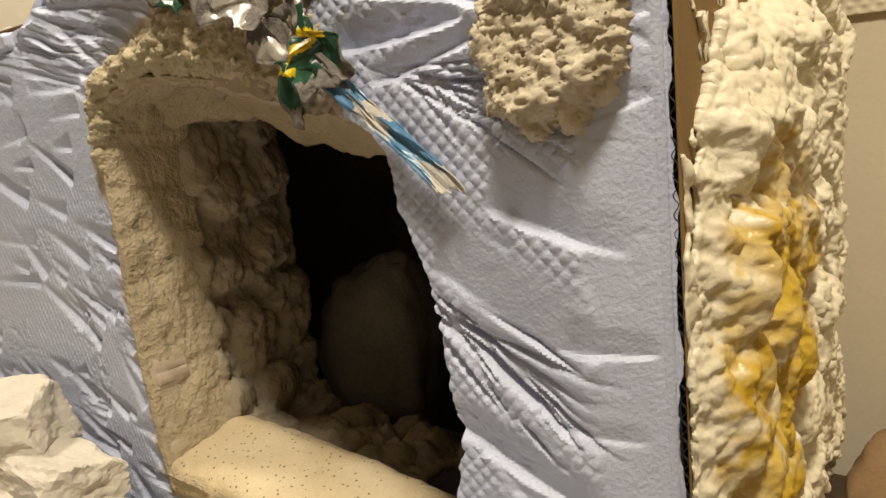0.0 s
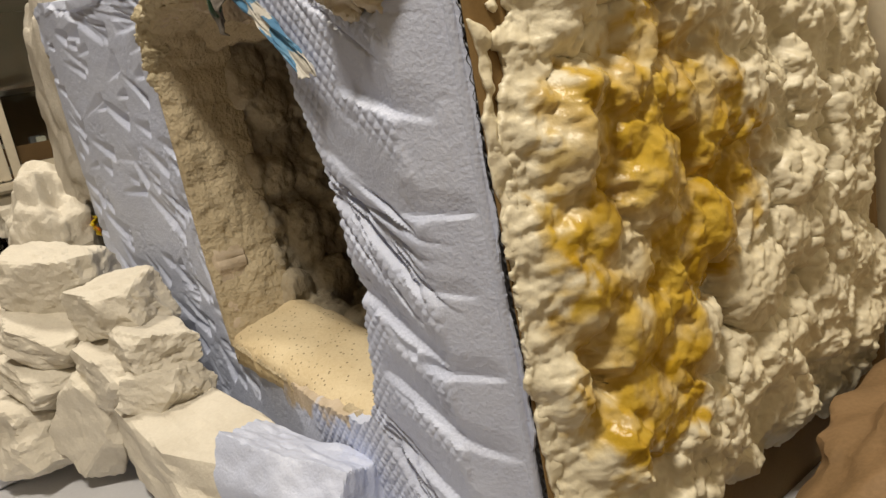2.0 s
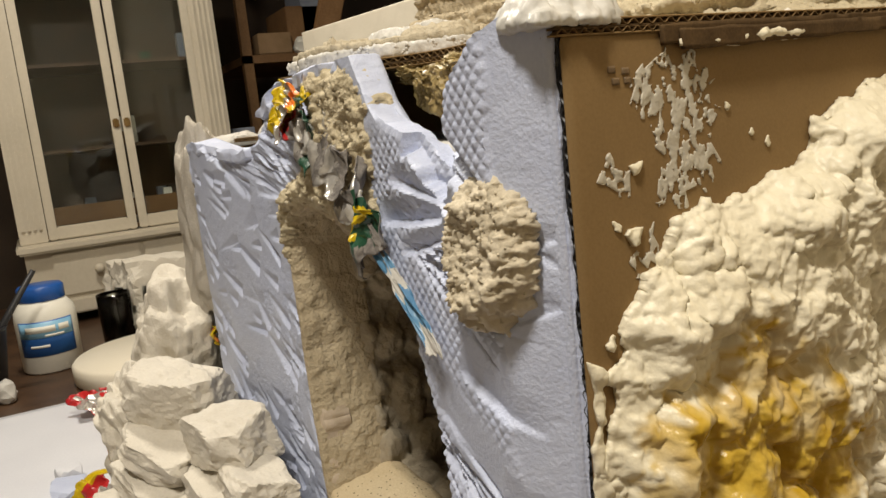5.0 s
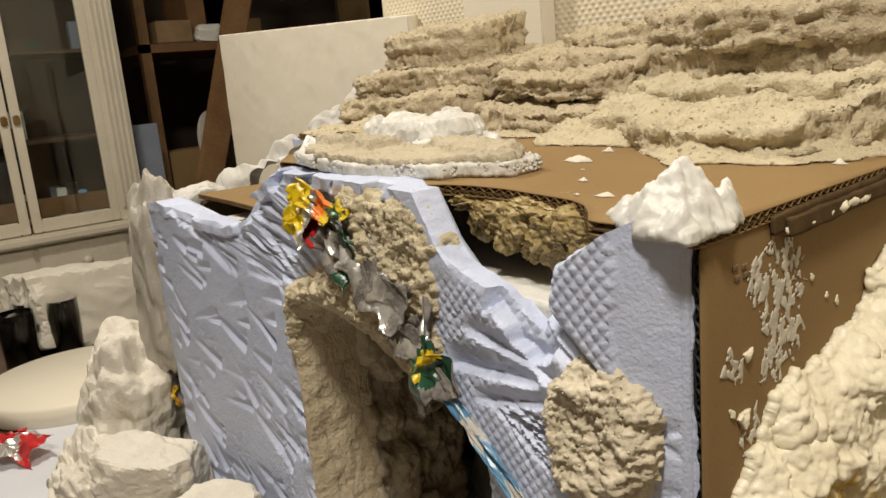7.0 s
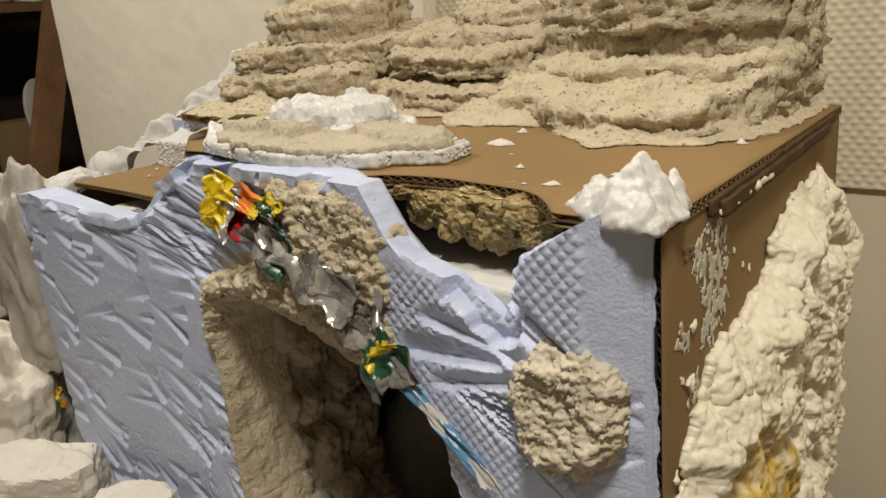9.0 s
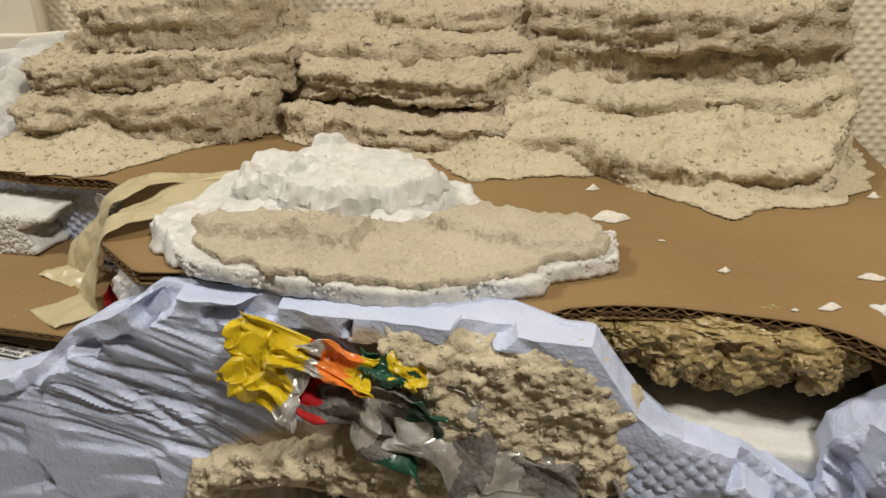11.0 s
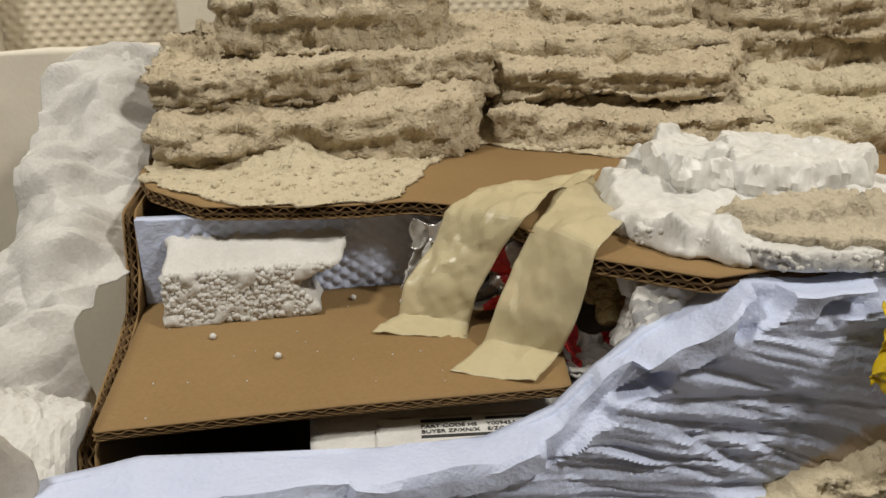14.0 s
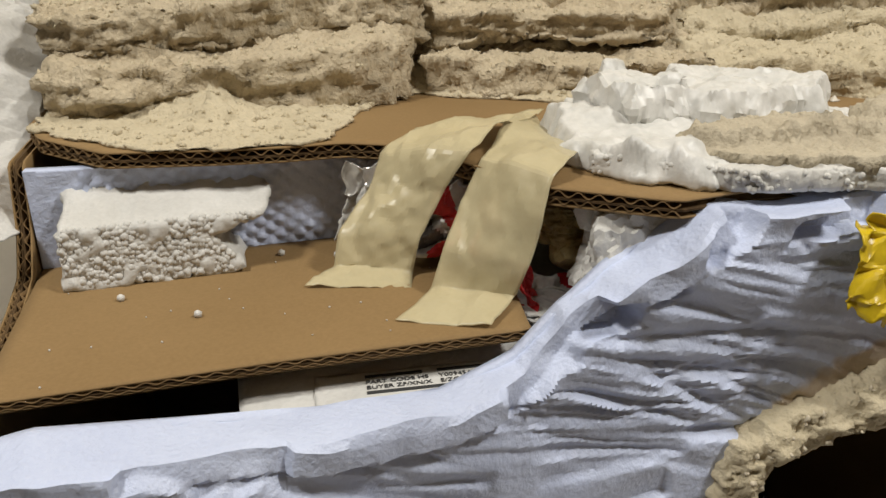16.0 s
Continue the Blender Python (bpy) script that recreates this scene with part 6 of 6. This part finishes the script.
tagged(disc, "pale round disc leaning among the stored boxes", "disc")
plank = boxed("leaning_plank", (-0.012, -0.035, 0.0), (0.012, 0.035, 1.2), PINE, bevel=0.003)
plank.matrix_basis = pose(-1.92, 0.372, -0.05, -18, 0, 0)
tagged(plank, "dark plank leaning against the shelving rack", "plank")

# ---- things on the table ----
JAR = (-1.56, -0.215, TABLE_Z)
glue = thing("glue_jar", JAR, "white plastic glue jar with blue lid and blue label", "jar")
ring_solid("body", [(0.052, 0), (0.058, 0.005), (0.060, 0.11), (0.058, 0.130), (0.047, 0.145), (0.041, 0.150)], MILK, glue, at=JAR)
ring_solid("lid", [(0.043, 0.149), (0.045, 0.151), (0.045, 0.176), (0.041, 0.180)], BLUE_LID, glue, "blue screw lid", at=JAR)


def band(name, r, z0, z1, a0, a1, mat, parent, at, label=""):
    v, f, n = [], [], 24
    for k in range(n + 1):
        a = a0 + (a1 - a0) * k / n
        for rr, z in ((r, z0), (r, z1), (r + 0.0006, z1), (r + 0.0006, z0)):
            v.append((at[0] + rr * math.cos(a), at[1] + rr * math.sin(a), at[2] + z))
    for k in range(n):
        for q in range(4):
            f.append((4 * k + q, 4 * k + 4 + q, 4 * k + 4 + (q + 1) % 4, 4 * k + (q + 1) % 4))
    f += [(0, 1, 2, 3), (4 * n + 3, 4 * n + 2, 4 * n + 1, 4 * n)]
    return place(name, mesh_from(name, v, f, mat), parent, label)


lab = band("label", 0.0604, 0.040, 0.112, -1.0, 0.9, BLUE_LABEL, glue, JAR, "blue paper label")
band("label_band", 0.0612, 0.078, 0.110, -0.96, 0.86, LIGHT_BLUE, glue, JAR, "pale blue band")
for k, (z0, z1, a0, a1) in enumerate(((0.089, 0.102, -0.7, 0.25), (0.089, 0.102, 0.35, 0.7), (0.080, 0.084, -0.1, 0.5), (0.058, 0.063, -0.6, 0.0))):
    band("print_bar", 0.0620, z0, z1, a0, a1, MILK, lab, JAR)
pot = thing("black_pot", (-1.42, -0.355, TABLE_Z), "black plastic pot holding a brush", "pot")
ring_solid("body", [(0.052, 0), (0.058, 0.01), (0.074, 0.128), (0.077, 0.133), (0.071, 0.133), (0.055, 0.014)], BLACK, pot, at=(-1.42, -0.355, TABLE_Z))
stick = ring_solid("brush_handle", [(0.004, 0), (0.007, 0.12), (0.005, 0.25)], BLACK, None)
stick.matrix_basis = pose(-1.42, -0.365, 0.02, -36, 0, 0)
tagged(stick, "dark brush standing slanted in the pot", "brush")
for k, (x, y) in enumerate(((-1.62, -0.075), (-1.70, -0.03), (-1.66, 0.02))):
    g = ring_solid("glass_jar", [(0.030, 0), (0.034, 0.003), (0.036, 0.10), (0.036, 0.125), (0.034, 0.125), (0.033, 0.006)], GLASS, at=(x, y, TABLE_Z))
    tagged(g, "clear glass jar on the table", "jar", "glass jars")
    tagged(ring_solid("jar_filling", [(0.029, 0.008), (0.032, 0.010), (0.0325, 0.055)], MILK, at=(x, y, TABLE_Z)), "milky paint water in a glass jar", "liquid", "jar contents")
dsc = ring_solid("plaster_disc", [(0.160, 0), (0.169, 0.005), (0.170, 0.036), (0.164, 0.042)], BOARD, at=(-1.37, -0.015, TABLE_Z), segs=48)
tagged(dsc, "round cream plaster disc on the table edge", "disc")
tagged(lump("paint_rag", (-1.36, -0.30, 0.014), (0.045, 0.045, 0.042), 131, PAPER, rough=0.25, chips=4, box=0, detail=3), "small crumpled foil ball on the table", "rag")
wrapper("snack_wrapper", (-1.13, -0.155, 0.022), (0.10, 0.06, 0.045), pose(0, 0, 0, 25, 10, 30), 31, (RED, SILVER, RED), "crumpled red wrapper on the white board")
wrapper("snack_wrapper", (-0.70, -0.185, 0.03), (0.09, 0.06, 0.05), pose(0, 0, 0, 45, 10, 20), 33, (YELLOW, RED, SILVER, GREY_DUST), "crumpled yellow and silver wrapper under the outcrop")
tagged(lump("foam_scrap", (-0.66, -0.145, 0.085), (0.05, 0.04, 0.045), 135, material("orange_sponge", (0.60, 0.36, 0.12), (0.70, 0.46, 0.18), 40, 0.8, 0.001, 300), chips=5), "small orange foam scrap in the outcrop", "foam")
for k in range(7):
    x, y = -0.84 + 0.045 * k + rc.uniform(-0.02, 0.02), -0.19 + rc.uniform(-0.04, 0.04)
    tagged(lump("foam_scrap", (x, y, 0.012), (rc.uniform(0.03, 0.07), rc.uniform(0.03, 0.05), 0.028), 140 + k, (SHEET_WHITE, FOAM_BLUE, PAPER)[k % 3], chips=8, detail=3), "white and blue foam scrap on the base board", "foam", "foam scraps")
kraft = lump("kraft_paper", (0.09, 0.30, 0.03), (0.16, 0.36, 0.12), 151, KRAFT, rough=0.2, chips=8, box=0.1, fine=0.02, detail=6, folds=0.3)
tagged(kraft, "crumpled brown kraft paper on the table beside the box", "paper")

# ---- printed label on the polystyrene ----
SLANT = Matrix.Translation((-0.504, 0.0165, 0.0)) @ Matrix.Rotation(radians(-6), 4, "Z")
corners = [SLANT @ Vector(c) for c in ((-0.018, -0.013, 0), (0.052, -0.013, 0), (0.052, 0.009, 0), (-0.018, 0.009, 0))]
sticker = sheet("label_sticker", [(c.x, c.y) for c in corners], flat(-0.0002), flat(0.0012), (0, 0, 0.4129), X, Y, 0.002, EPS, rows=1)
tagged(sticker, "white sticker with black print on the polystyrene", "label")


def words(text, x, y, size, parent):
    cu = bpy.data.curves.new("line", "FONT")
    cu.body, cu.size, cu.extrude = text, size, 0.0001
    ob = new("line", cu)
    bpy.context.view_layer.update()
    me = bpy.data.meshes.new_from_object(ob.evaluated_get(bpy.context.evaluated_depsgraph_get()))
    bpy.data.objects.remove(ob)
    me.materials.clear()
    me.materials.append(PRINT)
    me.transform(Matrix.Translation((0, 0, 0.4134)) @ SLANT @ Matrix.Translation((x, y, 0)))
    return place("printed_line", me, parent)


for x, y, t in ((0.0, 0.0, "PART CODE HS"), (0.0, -0.0037, "BUYER ZF/XN/X"), (0.0265, 0.0, "Y00945A"), (0.0265, -0.0037, "E/ZG")):
    words(t, x, y, 0.0033, sticker)
for x0, x1, y0 in ((0.0, 0.021, 0.0042), (0.0265, 0.046, 0.0042), (0.0, 0.046, -0.0068)):
    bm = bmesh.new()
    box(bm, (x0, y0, 0.4131), (x1, y0 + 0.0018, 0.4134))
    bmesh.ops.transform(bm, matrix=SLANT, verts=bm.verts)
    part("printed_bar", bm, PRINT, sticker)

wrapper("snack_wrapper", (-0.418, 0.034, 0.424), (0.05, 0.022, 0.008), pose(0, 0, 0, 20, 8, -28), 45, (PAPER, PAPER, RED), "white paper wrapper with a red line inside the opening")
wrapper("snack_wrapper", (-0.434, 0.040, 0.432), (0.012, 0.022, 0.006), pose(0, 0, 0, 70, 0, 60), 47, (RED, RED), "red wrapper end under the tape")
wrapper("snack_wrapper", (-0.668, -0.030, 0.203), (0.018, 0.022, 0.012), facing_front(70, 0), 41, (YELLOW, ORANGE, YELLOW), "scrap of yellow foil behind the plaster outcrop")
wrapper("snack_wrapper", (-0.644, 0.032, 0.402), (0.012, 0.03, 0.008), pose(0, 0, 0, 80, 0, 60), 43, (YELLOW, GREEN, YELLOW), "scrap of yellow foil beside the box wall")
